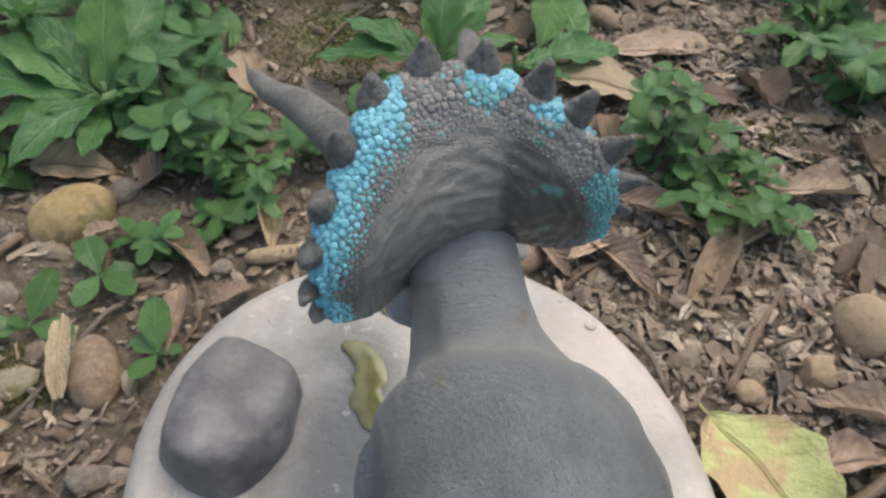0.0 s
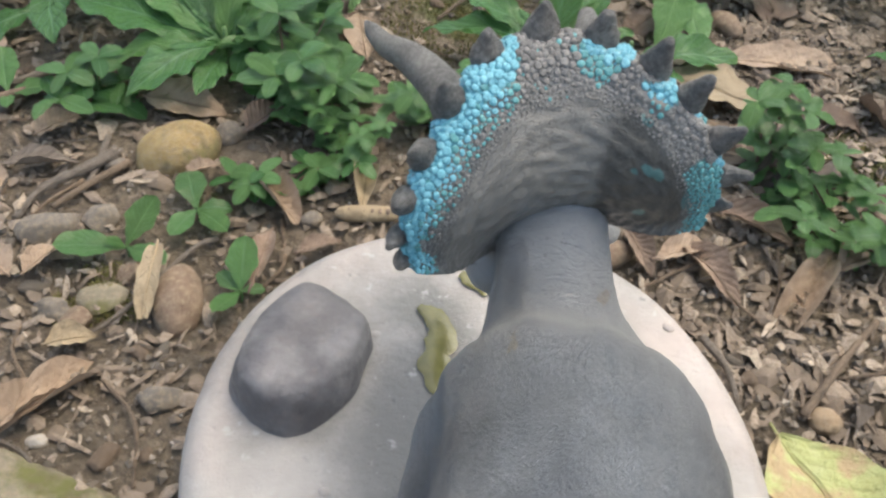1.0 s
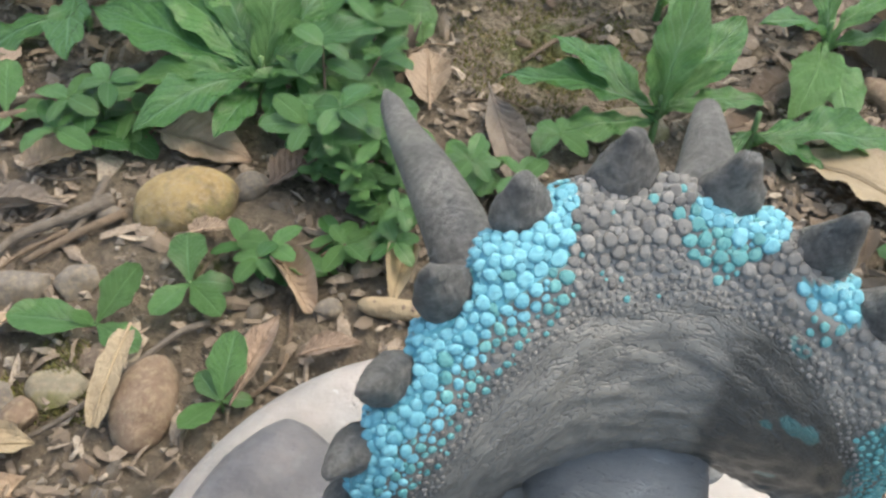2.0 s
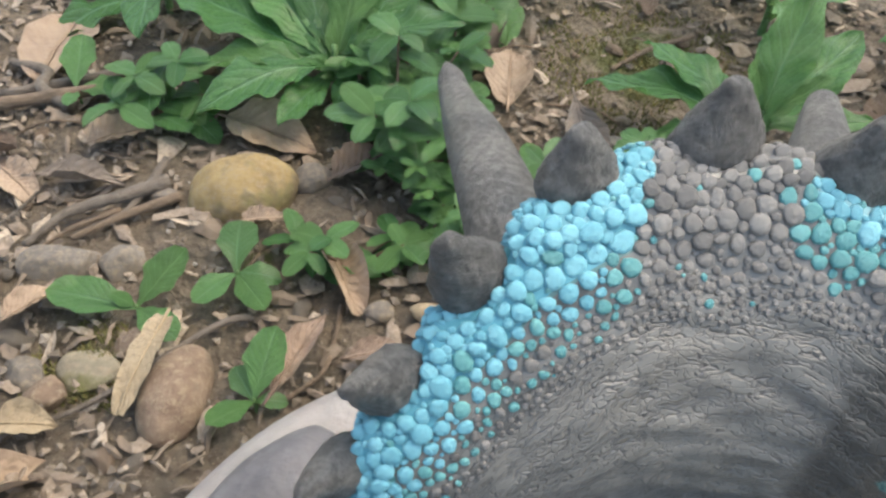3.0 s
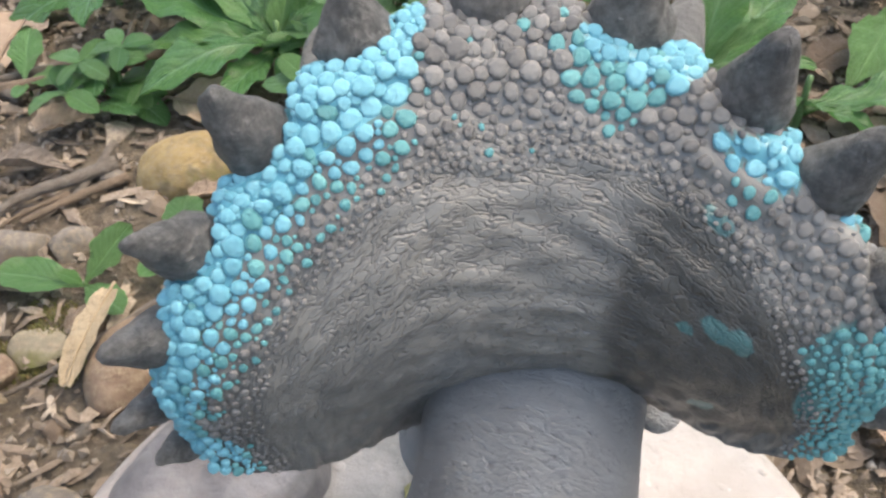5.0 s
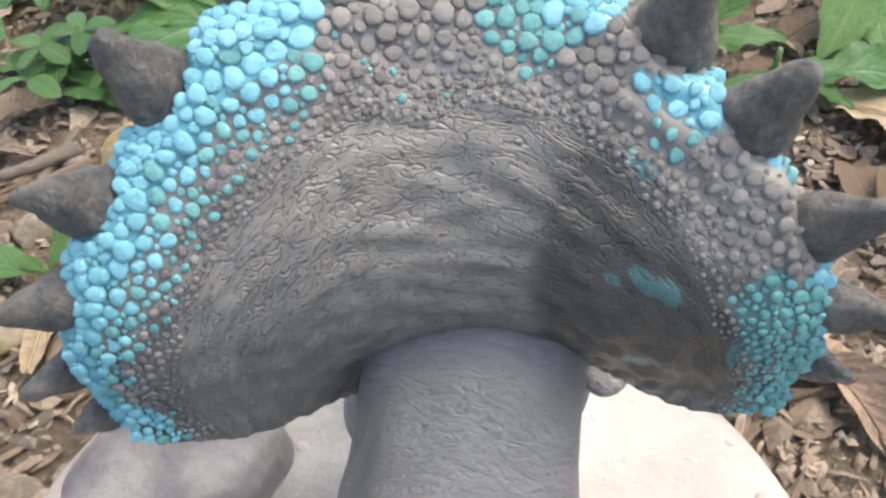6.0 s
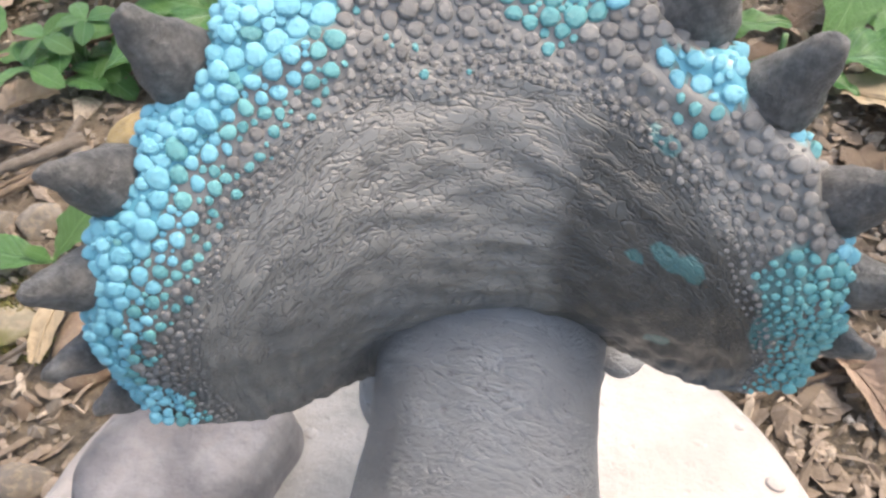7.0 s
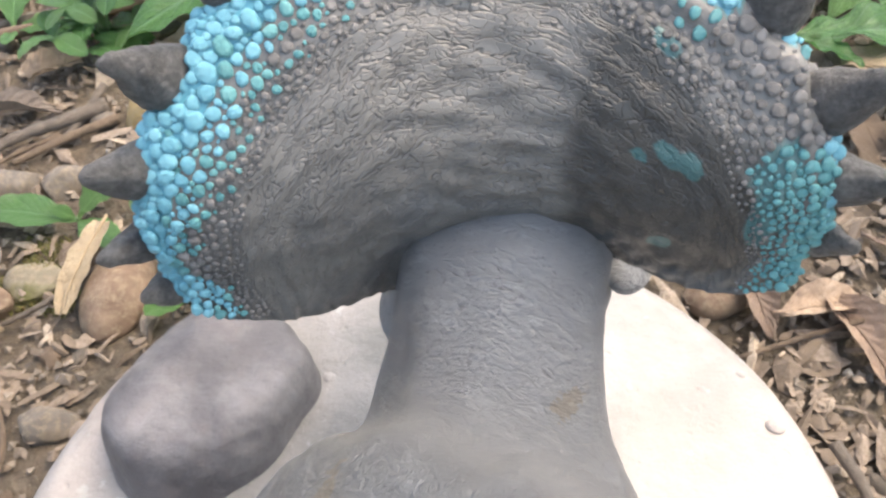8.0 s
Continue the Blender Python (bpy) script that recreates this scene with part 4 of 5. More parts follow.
SINGLE = [
    ("broad tan dry leaf fallen on soil", -0.470, 0.575, 112, 0.115, 0.056, "ovate", 0.08, 0.3, DRY_TAN, 14),
    ("broad tan dry leaf under a green weed", -0.258, 0.548, 4, 0.070, 0.040, "ovate", 0.15, 0.4, DRY_TAN, 8),
    ("tan dry leaf standing among weeds", -0.142, 0.690, 112, 0.075, 0.036, "ovate", 0.2, 0.4, DRY_TAN, 22),
    ("long weathered dry leaf beside a herb", -0.062, 0.640, -60, 0.110, 0.030, "lance", 0.3, 0.4, DRY_GREY, 6),
    ("grey torn dry leaf on soil", -0.371, 0.431, -15, 0.034, 0.024, "rag", 0.3, 0.6, DRY_TAN, 10),
    ("flat grey dry leaf on soil", -0.340, 0.452, 28, 0.060, 0.020, "lance", 0.5, 0.3, DRY_GREY, 3),
    ("pale dry leaf on soil", -0.285, 0.361, 78, 0.036, 0.018, "ovate", 0.3, 0.5, DRY_TAN, 8),
    ("pale dry leaf curled on soil", -0.318, 0.350, 150, 0.045, 0.028, "ovate", 0.3, 0.7, DRY_TAN, 12),
    ("yellowish dry leaf on soil", -0.233, 0.302, 32, 0.032, 0.020, "ovate", 0.3, 0.4, STRAW, 6),
    ("curled long dry leaf on soil", -0.222, 0.270, 66, 0.085, 0.022, "lance", 0.8, 0.7, DRY_TAN, 4),
    ("dark long dry leaf beside the base", -0.138, 0.402, 95, 0.064, 0.018, "lance", 0.5, 0.2, DRY_BROWN, 4),
    ("folded tan dry leaf on soil", -0.143, 0.459, -36, 0.046, 0.022, "rag", 0.8, 0.5, DRY_TAN, 14),
    ("brown dry leaf beside the base", -0.101, 0.424, 42, 0.036, 0.016, "ovate", 0.3, 0.4, DRY_BROWN, 6),
    ("straw-coloured leaf strip resting on a stone", -0.201, 0.353, -79, 0.058, 0.017, "rag", 0.06, 0.45, STRAW, 2),
    ("large yellowing blotched leaf on soil", 0.256, 0.288, -58, 0.116, 0.078, "ovate", 0.12, 0.12, YELLOWING, 3),
    ("curled brown dry leaf strip on soil", 0.252, 0.462, -118, 0.140, 0.026, "lance", 1.0, 0.6, DRY_TAN, 5),
    ("long tan dry leaf on leaf litter", 0.268, 0.765, 12, 0.170, 0.046, "lance", 0.25, 0.4, DRY_TAN, 6),
    ("round straw-coloured dry leaf on leaf litter", 0.192, 0.685, -16, 0.098, 0.074, "ovate", 0.1, 0.3, STRAW, 8),
    ("brown dry leaf on soil", 0.359, 0.557, 12, 0.095, 0.034, "lance", 0.4, 0.4, DRY_TAN, 5),
    ("reddish dry leaf beside the base", 0.132, 0.475, -62, 0.046, 0.020, "ovate", 0.5, 0.4, DRY_BROWN, 8),
    ("tan dry leaf beside the base", 0.166, 0.483, 34, 0.054, 0.020, "ovate", 0.4, 0.4, DRY_TAN, 10),
    ("brown dry leaf on soil", 0.186, 0.468, -45, 0.066, 0.024, "ovate", 0.5, 0.5, DRY_BROWN, 8),
    ("brown dry leaf on soil", 0.215, 0.525, -20, 0.075, 0.026, "lance", 0.5, 0.3, DRY_BROWN, 8),
    ("brown dry leaf on soil", 0.300, 0.510, 40, 0.060, 0.028, "ovate", 0.5, 0.5, DRY_TAN, 10),
    ("torn dry leaf on soil", -0.239, 0.250, 71, 0.052, 0.026, "rag", 0.5, 0.6, DRY_TAN, 10),
    ("tan dry leaf beside a seed pod", -0.085, 0.492, 100, 0.060, 0.020, "lance", 0.9, 0.3, STRAW, 12),
    ("reddish dry leaf beside a weed", -0.190, 0.556, 70, 0.050, 0.026, "ovate", 0.3, 0.3, DRY_BROWN, 10),
    ("pale torn dry leaf on soil", -0.345, 0.495, 60, 0.038, 0.024, "rag", 0.3, 0.3, DRY_TAN, 6),
    ("brown dry leaf on soil", 0.330, 0.345, 160, 0.075, 0.026, "lance", 0.6, 0.4, DRY_TAN, 8),
    ("brown dry leaf on soil", 0.315, 0.310, 20, 0.065, 0.030, "ovate", 0.5, 0.5, DRY_BROWN, 8),
    ("small dry leaf beside a stone", -0.212, 0.476, 35, 0.026, 0.016, "rag", 0.3, 0.3, DRY_TAN, 12),
]


def make_single_leaves():
    for k, (label, x, y, rot, ln, wd, form, curl, droop, material, tilt) in enumerate(SINGLE):
        me = leaf_mesh("dry_leaf", ln, wd, form, 0.1, droop, 0.10, 0.0, 3.3 * k + 1, 0.25 * math.sin(k), curl, 22, 11)
        lift = 0.013 if material is not STRAW or "stone" not in label else 0.022
        leaf = lay("dry_leaf", me, material, mid_pose(x, y, rot, ln, tilt * 0.5, 6 * math.sin(2.1 * k), lift), label, "leaf", "fallen leaves on the soil")
        bm = bmesh.new()
        rib = [me.vertices[11 * i + 5].co + Vector((0, 0, 0.0003)) for i in range(22)]
        tube(bm, [rib[0] + (rib[0] - rib[2]) * 0.8] + rib, [0.0010] + [0.0010 - 0.00003 * i for i in range(22)], 6)
        part("midrib", bm_mesh("midrib", bm), material, leaf)


make_single_leaves()


# ---- stones ----
def stone_mesh(seed, flat=0.6, rough=0.22, sub=3, angular=0.0):
    bm = bmesh.new()
    bmesh.ops.create_icosphere(bm, subdivisions=sub, radius=1)
    o = Vector((seed * 3.7, seed * 1.3, seed * 7.1))
    planes = []
    r = random.Random(seed)
    for _ in range(9):
        n = Vector((r.gauss(0, 1), r.gauss(0, 1), r.gauss(0, 1))).normalized()
        planes.append((n, r.uniform(0.62, 0.9)))
    for v in bm.verts:
        c = v.co.copy()
        c *= 1 + rough * noise.noise(c * 1.1 + o) + 0.3 * rough * noise.noise(c * 3.1 + o)
        if angular:
            for n, d in planes:
                e = c.dot(n) - d
                if e > 0:
                    c -= n * e * angular
        if angular > 0.45:
            c *= 1 + 0.035 * noise.noise(c * 7 + o) + 0.02 * noise.noise(c * 15 + o)
        v.co = Vector((c.x, c.y, c.z * flat))
    return bm_mesh("stone", bm)


STONES = [
    ("olive ochre river stone half sunk in soil", -0.243, 0.495, 42, 0.035, 0.027, 0.024, STONE_OLIVE, 0.05, 21),
    ("brown oblong river stone under a straw leaf", -0.183, 0.354, -70, 0.031, 0.018, 0.017, STONE_BROWN, 0.05, 22),
    ("flat grey-brown stone on soil", -0.298, 0.392, 37, 0.026, 0.016, 0.010, STONE_GREY, 0.95, 23),
    ("grey angular stone on soil", -0.270, 0.412, 60, 0.016, 0.013, 0.010, STONE_GREY, 0.95, 24),
    ("small brown stone beside a seedling", -0.224, 0.370, 28, 0.0125, 0.011, 0.010, STONE_BROWN, 0.9, 25),
    ("small brown stone on soil", -0.243, 0.322, 28, 0.0115, 0.012, 0.010, STONE_BROWN, 0.9, 26),
    ("mossy green stone sunk in soil", -0.236, 0.345, 10, 0.018, 0.014, 0.005, STONE_MOSS, 0.4, 27),
    ("small grey stone on soil", -0.118, 0.453, 28, 0.009, 0.008, 0.007, STONE_GREY, 0.4, 28),
    ("dark grey stone beside a weed", -0.212, 0.530, 49, 0.014, 0.012, 0.010, STONE_GREY, 0.3, 29),
    ("tan river stone on soil", 0.352, 0.418, 60, 0.026, 0.023, 0.022, STONE_TAN, 0.05, 30),
    ("small tan stone on soil", 0.260, 0.361, 10, 0.011, 0.010, 0.009, STONE_TAN, 0.2, 31),
    ("tan broken stone on soil", 0.310, 0.379, 3, 0.017, 0.015, 0.012, STONE_TAN, 0.9, 32),
    ("reddish pebble beside the base", 0.112, 0.472, 27, 0.016, 0.012, 0.010, STONE_BROWN, 0.05, 33),
    ("grey stone on soil", -0.160, 0.275, 30, 0.016, 0.012, 0.010, STONE_GREY, 0.9, 35),
    ("pale quartz pebble on soil", -0.218, 0.230, 0, 0.007, 0.006, 0.005, STONE_PALE, 0.4, 36),
    ("tan pebble on leaf litter", 0.202, 0.813, -56, 0.022, 0.013, 0.012, STONE_BROWN, 0.05, 37),
    ("broken grey stone on soil", -0.263, 0.327, 0, 0.016, 0.012, 0.009, STONE_GREY, 0.95, 38),
    ("small grey stone beside an olive stone", -0.282, 0.468, 20, 0.010, 0.008, 0.006, STONE_GREY, 0.95, 39),
    ("mossy stone beside a green weed", 0.02, 0.700, 20, 0.030, 0.022, 0.014, STONE_MOSS, 0.3, 40),
]


def make_stones():
    for label, x, y, rot, a, b, c, material, ang, seed in STONES:
        me = stone_mesh(seed, 1.0, 0.20 if ang > 0.1 else 0.09, 4, ang)
        me.transform(Matrix.Diagonal((a, b, c, 1)))
        lay("stone", me, material, pose(x, y, ground_z(x, y) + 0.2 * c, 4, -3, rot), label, "stone")


make_stones()


def make_slab_rock():
    planes = [(Vector((math.cos(radians(a)), math.sin(radians(a)), 0.12)).normalized(), d) for a, d in ((84, 0.044), (38, 0.060), (4, 0.060), (-40, 0.070), (-95, 0.055), (180, 0.062), (130, 0.066))]
    planes += [(Vector((0.06, -0.05, 1)).normalized(), 0.019), (Vector((0.2, 0.5, 0.85)).normalized(), 0.030), (Vector((0, 0, -1)), 0.012)]
    bm = bmesh.new()
    faceted(bm, planes, 14, 5.0, 0.06)
    lay("stone", bm_mesh("stone", bm), STONE_MOSS, pose(-0.197, 0.170, ground_z(-0.197, 0.170)), "pale mossy flat rock sunk in soil beside the base", "stone")


make_slab_rock()


# ---- seed pod, sticks and stalks ----
def make_pod():
    pod = tagged(new("seed_pod"), "tan seed pod with brown seed windows lying on soil", "seed pod")
    pod.matrix_world = pose(-0.074, 0.4635, ground_z(-0.074, 0.4635) + 0.008, 0, 0, 10)
    bm = bmesh.new()
    xs = [-0.027, -0.024, -0.018, -0.008, 0.004, 0.016, 0.024, 0.028]
    tube(bm, [(x, 0.001 * math.sin(90 * x), 0) for x in xs], [0.0012, 0.0042, 0.0062, 0.0068, 0.0066, 0.0058, 0.0036, 0.001], 16, 0.75)
    part("husk", bm_mesh("husk", bm), STRAW, pod)
    for k in range(6):
        bm = bmesh.new()
        blob(bm, (-0.016 + 0.006 * k, 0.0, 0.0034), (0.0021, 0.0030, 0.0022), None, 10, 6)
        part("seed", bm_mesh("seed", bm), DRY_BROWN, pod, "brown seed bulge")


def stick(points, r0, r1, material, label, category="stick", knots=0.12):
    bm = bmesh.new()
    line = spline([(x, y, ground_z(x, y) + z) for x, y, z in points], 22)
    tube(bm, line, [(r0 + (r1 - r0) * k / 21) * (1 + knots * noise.noise((k * 0.7, r0 * 900, points[0][0] * 50))) for k in range(22)], 10)
    me = bm_mesh("stick", bm)
    grain = [c for k in range(22) for s in range(10) for c in (k * 0.5, math.cos(0.628 * s), math.sin(0.628 * s))]
    me.attributes.new("grain", "FLOAT_VECTOR", "POINT").data.foreach_set("vector", grain)
    return lay(category, me, material, Matrix.Identity(4), label, category)


make_pod()
stick([(-0.325, 0.392, 0.006), (-0.321, 0.425, 0.009), (-0.300, 0.452, 0.010), (-0.285, 0.476, 0.008)], 0.0022, 0.0052, BARK, "split grey-brown rotten stick lying on soil", knots=0.45)
stick([(-0.330, 0.396, 0.004), (-0.318, 0.428, 0.008), (-0.296, 0.458, 0.008)], 0.0010, 0.0026, BARK, "thin grey splinter beside a rotten stick", knots=0.4)
stick([(-0.318, 0.388, 0.004), (-0.312, 0.415, 0.007), (-0.298, 0.444, 0.008)], 0.0008, 0.0022, TWIG, "thin brown splinter beside a rotten stick", knots=0.4)
stick([(-0.293, 0.430, 0.006), (-0.294, 0.455, 0.007), (-0.300, 0.492, 0.008)], 0.0018, 0.003, BARK, "thin brown stick lying on soil")
stick([(-0.305, 0.410, 0.006), (-0.290, 0.440, 0.008), (-0.272, 0.470, 0.006)], 0.0022, 0.0035, TWIG, "brown bark splinter lying on soil")
stick([(-0.480, 0.530, 0.008), (-0.445, 0.532, 0.010), (-0.430, 0.512, 0.010), (-0.398, 0.508, 0.007)], 0.0035, 0.005, BARK, "bent grey stick lying on soil")
stick([(-0.470, 0.470, 0.006), (-0.392, 0.527, 0.010), (-0.330, 0.585, 0.008)], 0.0050, 0.0044, TWIG, "brown stick under green weeds", knots=0.3)
stick([(-0.460, 0.500, 0.006), (-0.392, 0.557, 0.010), (-0.340, 0.610, 0.008)], 0.004, 0.004, BARK, "thin grey stick under green weeds")
stick([(-0.132, 0.376, 0.004), (-0.122, 0.400, 0.005), (-0.130, 0.425, 0.004), (-0.140, 0.448, 0.003)], 0.0012, 0.0014, TWIG, "thin curved dry stalk on soil", "stalk", 0.05)
stick([(0.301, 0.449, 0.006), (0.275, 0.410, 0.008), (0.245, 0.360, 0.006)], 0.0022, 0.003, TWIG, "straight brown twig lying on soil", "twig")
stick([(0.270, 0.395, 0.005), (0.320, 0.412, 0.007), (0.350, 0.440, 0.006)], 0.0012, 0.0016, TWIG, "thin brown twig lying on soil", "twig")
stick([(0.290, 0.270, 0.006), (0.335, 0.300, 0.008), (0.400, 0.345, 0.006)], 0.004, 0.005, TWIG, "brown stick lying on leaf litter")
stick([(-0.080, 0.745, 0.004), (-0.060, 0.780, 0.006), (-0.035, 0.815, 0.010)], 0.0016, 0.0022, TWIG, "straw-coloured stalk lying on mossy soil", "stalk", 0.05)
stick([(-0.235, 0.300, 0.004), (-0.215, 0.335, 0.006), (-0.190, 0.395, 0.010), (-0.178, 0.415, 0.008)], 0.0012, 0.0024, BARK, "dark twig lying under a straw leaf", "twig")
stick([(0.13, 0.44, 0.005), (0.17, 0.47, 0.010), (0.21, 0.50, 0.012)], 0.0012, 0.0016, TWIG, "thin brown twig lying on dry leaves", "twig")
stick([(0.205, 0.355, 0.004), (0.195, 0.385, 0.012), (0.178, 0.405, 0.014)], 0.002, 0.0032, BARK, "dark rotten twig beside the base", "twig")


TWIGS = random.Random(58)
made = 0
while made < 34:
    tx, ty, turn, reach = TWIGS.uniform(-0.45, 0.45), TWIGS.uniform(0.16, 0.78), TWIGS.uniform(0, 6.28), TWIGS.uniform(0.018, 0.045)
    ends = [(tx + k * reach * math.cos(turn + 0.25 * k), ty + k * reach * math.sin(turn + 0.25 * k), 0.005 + 0.002 * (k == 0)) for k in (-1, 0, 1)]
    if min(math.hypot(a - BASE_C.x, b - BASE_C.y) for a, b, _ in ends) < BASE_R + 0.022:
        continue
    thin = TWIGS.uniform(0.0005, 0.0012)
    tagged(stick(ends, thin, 1.4 * thin, TWIG if made % 3 else BARK, "thin dry twig lying in the leaf litter", "twig", 0.2), group="twigs in the leaf litter")
    made += 1


# ---- green plants ----
VARS = {
    "herb": [leaf_mesh("leaf", 1.0, w, "ellip", f, d, 0.07, 0.0, 40 + k, 0.12 * (k - 1), 0.0, 15, 7) for k, (d, w, f) in enumerate(((0.5, 0.54, 0.12), (0.9, 0.60, 0.2), (0.25, 0.48, 0.3), (0.7, 0.56, 0.05)))],
    "spoon": [leaf_mesh("leaf", 1.0, 0.56, "spoon", 0.16, d, 0.08, 0.12, 50 + k, 0.15 * (k - 1), 0.0, 16, 7) for k, d in enumerate((0.5, 0.9, 0.2))],
    "weed": [leaf_mesh("leaf", 1.0, 0.37, "blade", 0.14, d, 0.22, 0.16, 60 + k, 0.2 * (k - 1), 0.0, 26, 9) for k, d in enumerate((0.7, 1.0, 0.4, 0.8))],
}
COLOURED = {}


def leaf_of(kind, k, material):
    key = (kind, k, material.name)
    if key not in COLOURED:
        me = VARS[kind][k].copy()
        me.materials.append(material)
        COLOURED[key] = me
    return COLOURED[key]


def add_leaf(plant, kind, rnd, at, heading, pitch, length, material, roll=0.0, shape=None):
    me = leaf_of(kind, rnd.randrange(len(VARS[kind])) if shape is None else shape, material)
    ob = new("leaf", me)
    ob.parent = plant
    ob.matrix_local = pose(*at, 0, 0, heading) @ pose(0, 0, 0, roll, -pitch, 0) @ Matrix.Scale(length, 4)
    return ob


def seedling(x, y, leaves, label, height=0.006):
    """A few spoon-shaped leaves from one short stem: (heading, pitch, length, tone)."""
    plant = tagged(new("seedling"), label, "plant", "weeds on the soil")
    plant.location = (x, y, ground_z(x, y))
    me = stem_mesh([(0, 0, -0.006), (0.0005, 0.0005, 0.5 * height), (0, 0, height + 0.002)], 0.0012, 0.001)
    part("stem", me, STEM, plant)
    rnd = random.Random(int(1e4 * abs(x)))
    for heading, pitch, length, tone in leaves:
        add_leaf(plant, "spoon", rnd, (0, 0, height), heading, pitch, length, tone, rnd.uniform(-8, 8))


def rosette(x, y, n, size, label, seed, material=None, start=0.0, sweep=360.0, rise=(12, 60)):
    plant = tagged(new("broadleaf_weed"), label, "plant", "weeds on the soil")
    plant.location = (x, y, ground_z(x, y))
    rnd = random.Random(seed)
    part("stem", stem_mesh([(0, 0, -0.01), (0.001, 0, 0.012), (0, 0.002, 0.03 + 0.2 * size)], 0.004, 0.0022), STEM, plant)
    for k in range(n):
        h = start + sweep * (k + rnd.uniform(-0.25, 0.25)) / n
        tone = material or (GREEN_DEEP if rnd.random() < 0.6 else GREEN_MID)
        add_leaf(plant, "weed", rnd, (0, 0, 0.010 + 0.03 * rnd.random()), h, rnd.uniform(*rise), size * rnd.uniform(0.7, 1.1), tone, rnd.uniform(-18, 18))


def weed(x, y, tips, label, seed):
    """A broadleaf weed whose leaves reach to given tips: (x, y, z, tone)."""
    plant = tagged(new("broadleaf_weed"), label, "plant", "weeds on the soil")
    plant.location = (x, y, ground_z(x, y))
    rnd = random.Random(seed)
    part("stem", stem_mesh([(0, 0, -0.01), (0.001, 0, 0.012), (0, 0.002, 0.045)], 0.004, 0.002), STEM, plant)
    for tx, ty, tz, tone in tips:
        z0 = 0.018 + 0.012 * rnd.random()
        way = Vector((tx - x, ty - y, tz - z0))
        shape = rnd.randrange(4)
        bend = (0.7, 1.0, 0.4, 0.8)[shape]
        pitch = math.degrees(math.atan2(way.z, math.hypot(way.x, way.y)) + 0.5 * bend)
        add_leaf(plant, "weed", rnd, (0, 0, z0), math.degrees(math.atan2(way.y, way.x)), pitch, way.length * (1 + bend * bend / 24), tone, rnd.uniform(-14, 14), shape)


def herb(x, y, stems, label, seed, leaf=0.024, tone=None, spread=0.05, height=0.05, name="leafy_herb", light=0.15, pairs=4, lean=None):
    plant = tagged(new(name), label, "plant", "weeds on the soil")
    plant.location = (x, y, ground_z(x, y))
    rnd = random.Random(seed)
    for s in range(stems):
        a = rnd.uniform(0, 2 * math.pi)
        d = spread * math.sqrt(rnd.random())
        ex, ey = d * math.cos(a), d * math.sin(a)
        if lean:
            ex, ey = ex + lean[0] * rnd.random(), ey + lean[1] * rnd.random()
        h = height * rnd.uniform(0.55, 1.1)
        pts = [(0.15 * ex, 0.15 * ey, -0.004), (0.5 * ex, 0.5 * ey, 0.55 * h), (ex, ey, h)]
        part("stem", stem_mesh(pts, 0.0014, 0.0008, 5), STEM if rnd.random() < 0.6 else TWIG, plant)
        line = spline(pts, 2 * pairs)
        for k in range(pairs):
            p = line[min(2 * pairs - 1, 2 * k + 1 + (k > 1))]
            h0 = rnd.uniform(0, 360)
            top = k == pairs - 1
            for j in range(4 if top else 2):
                grow = leaf * rnd.uniform(0.75, 1.2) * (0.85 if top else 1.0)
                t = tone or (GREEN_DEEP if rnd.random() < 0.45 else GREEN_MID)
                if rnd.random() < light and top:
                    t = GREEN_LIGHT
                add_leaf(plant, "herb", rnd, tuple(p), h0 + j * (90 if top else 180) + rnd.uniform(-20, 20), rnd.uniform(-5, 35), grow, t, rnd.uniform(-20, 20))


seedling(-0.200, 0.432, [(122, 30, 0.042, GREEN_MID), (20, 18, 0.027, GREEN_MID), (-25, 12, 0.033, GREEN_LIGHT), (-105, 14, 0.031, GREEN_MID)], "green seedling with four spoon-shaped leaves on soil", 0.012)
seedling(-0.236, 0.387, [(72, 35, 0.043, GREEN_LIGHT), (-155, 20, 0.049, GREEN_MID), (-12, 15, 0.035, GREEN_MID), (200, 50, 0.016, GREEN_LIGHT)], "green seedling with long spoon-shaped leaves beside a stone", 0.010)
seedling(-0.141, 0.366, [(100, 40, 0.040, GREEN_MID), (150, 10, 0.024, GREEN_MID), (-110, 20, 0.028, GREEN_LIGHT), (30, 15, 0.018, GREEN_MID)], "small green seedling growing beside the base", 0.010)
seedling(-0.404, 0.520, [(120, 30, 0.045, GREEN_MID), (20, 15, 0.036, GREEN_LIGHT), (-60, 10, 0.022, GREEN_MID)], "green seedling beside a stick", 0.015)
seedling(0.318, 0.498, [(60, 25, 0.030, GREEN_MID), (170, 10, 0.022, GREEN_LIGHT), (-70, 10, 0.024, GREEN_MID)], "small green seedling on leaf litter", 0.02)
herb(-0.330, 0.530, 5, "toothed green herb on soil", 101, 0.034, None, 0.035, 0.035, pairs=2)
herb(-0.150, 0.478, 5, "low green creeping herb on soil", 102, 0.026, None, 0.035, 0.022, "creeping_herb", 0.4, 2)
herb(-0.115, 0.500, 4, "low green creeping herb on soil", 103, 0.022, None, 0.035, 0.03, "creeping_herb", 0.4, 3)
herb(-0.120, 0.545, 6, "low green creeping herb beside a leafy bush", 104, 0.016, GREEN_MID, 0.045, 0.04, "creeping_herb", 0.3, 4)
herb(-0.180, 0.585, 8, "bushy dusty green herb on soil", 105, 0.032, None, 0.055, 0.065, "leafy_herb", 0.1, 4)
herb(-0.130, 0.600, 7, "bushy green herb on soil", 106, 0.030, GREEN_MID, 0.055, 0.05, "leafy_herb", 0.2, 4)
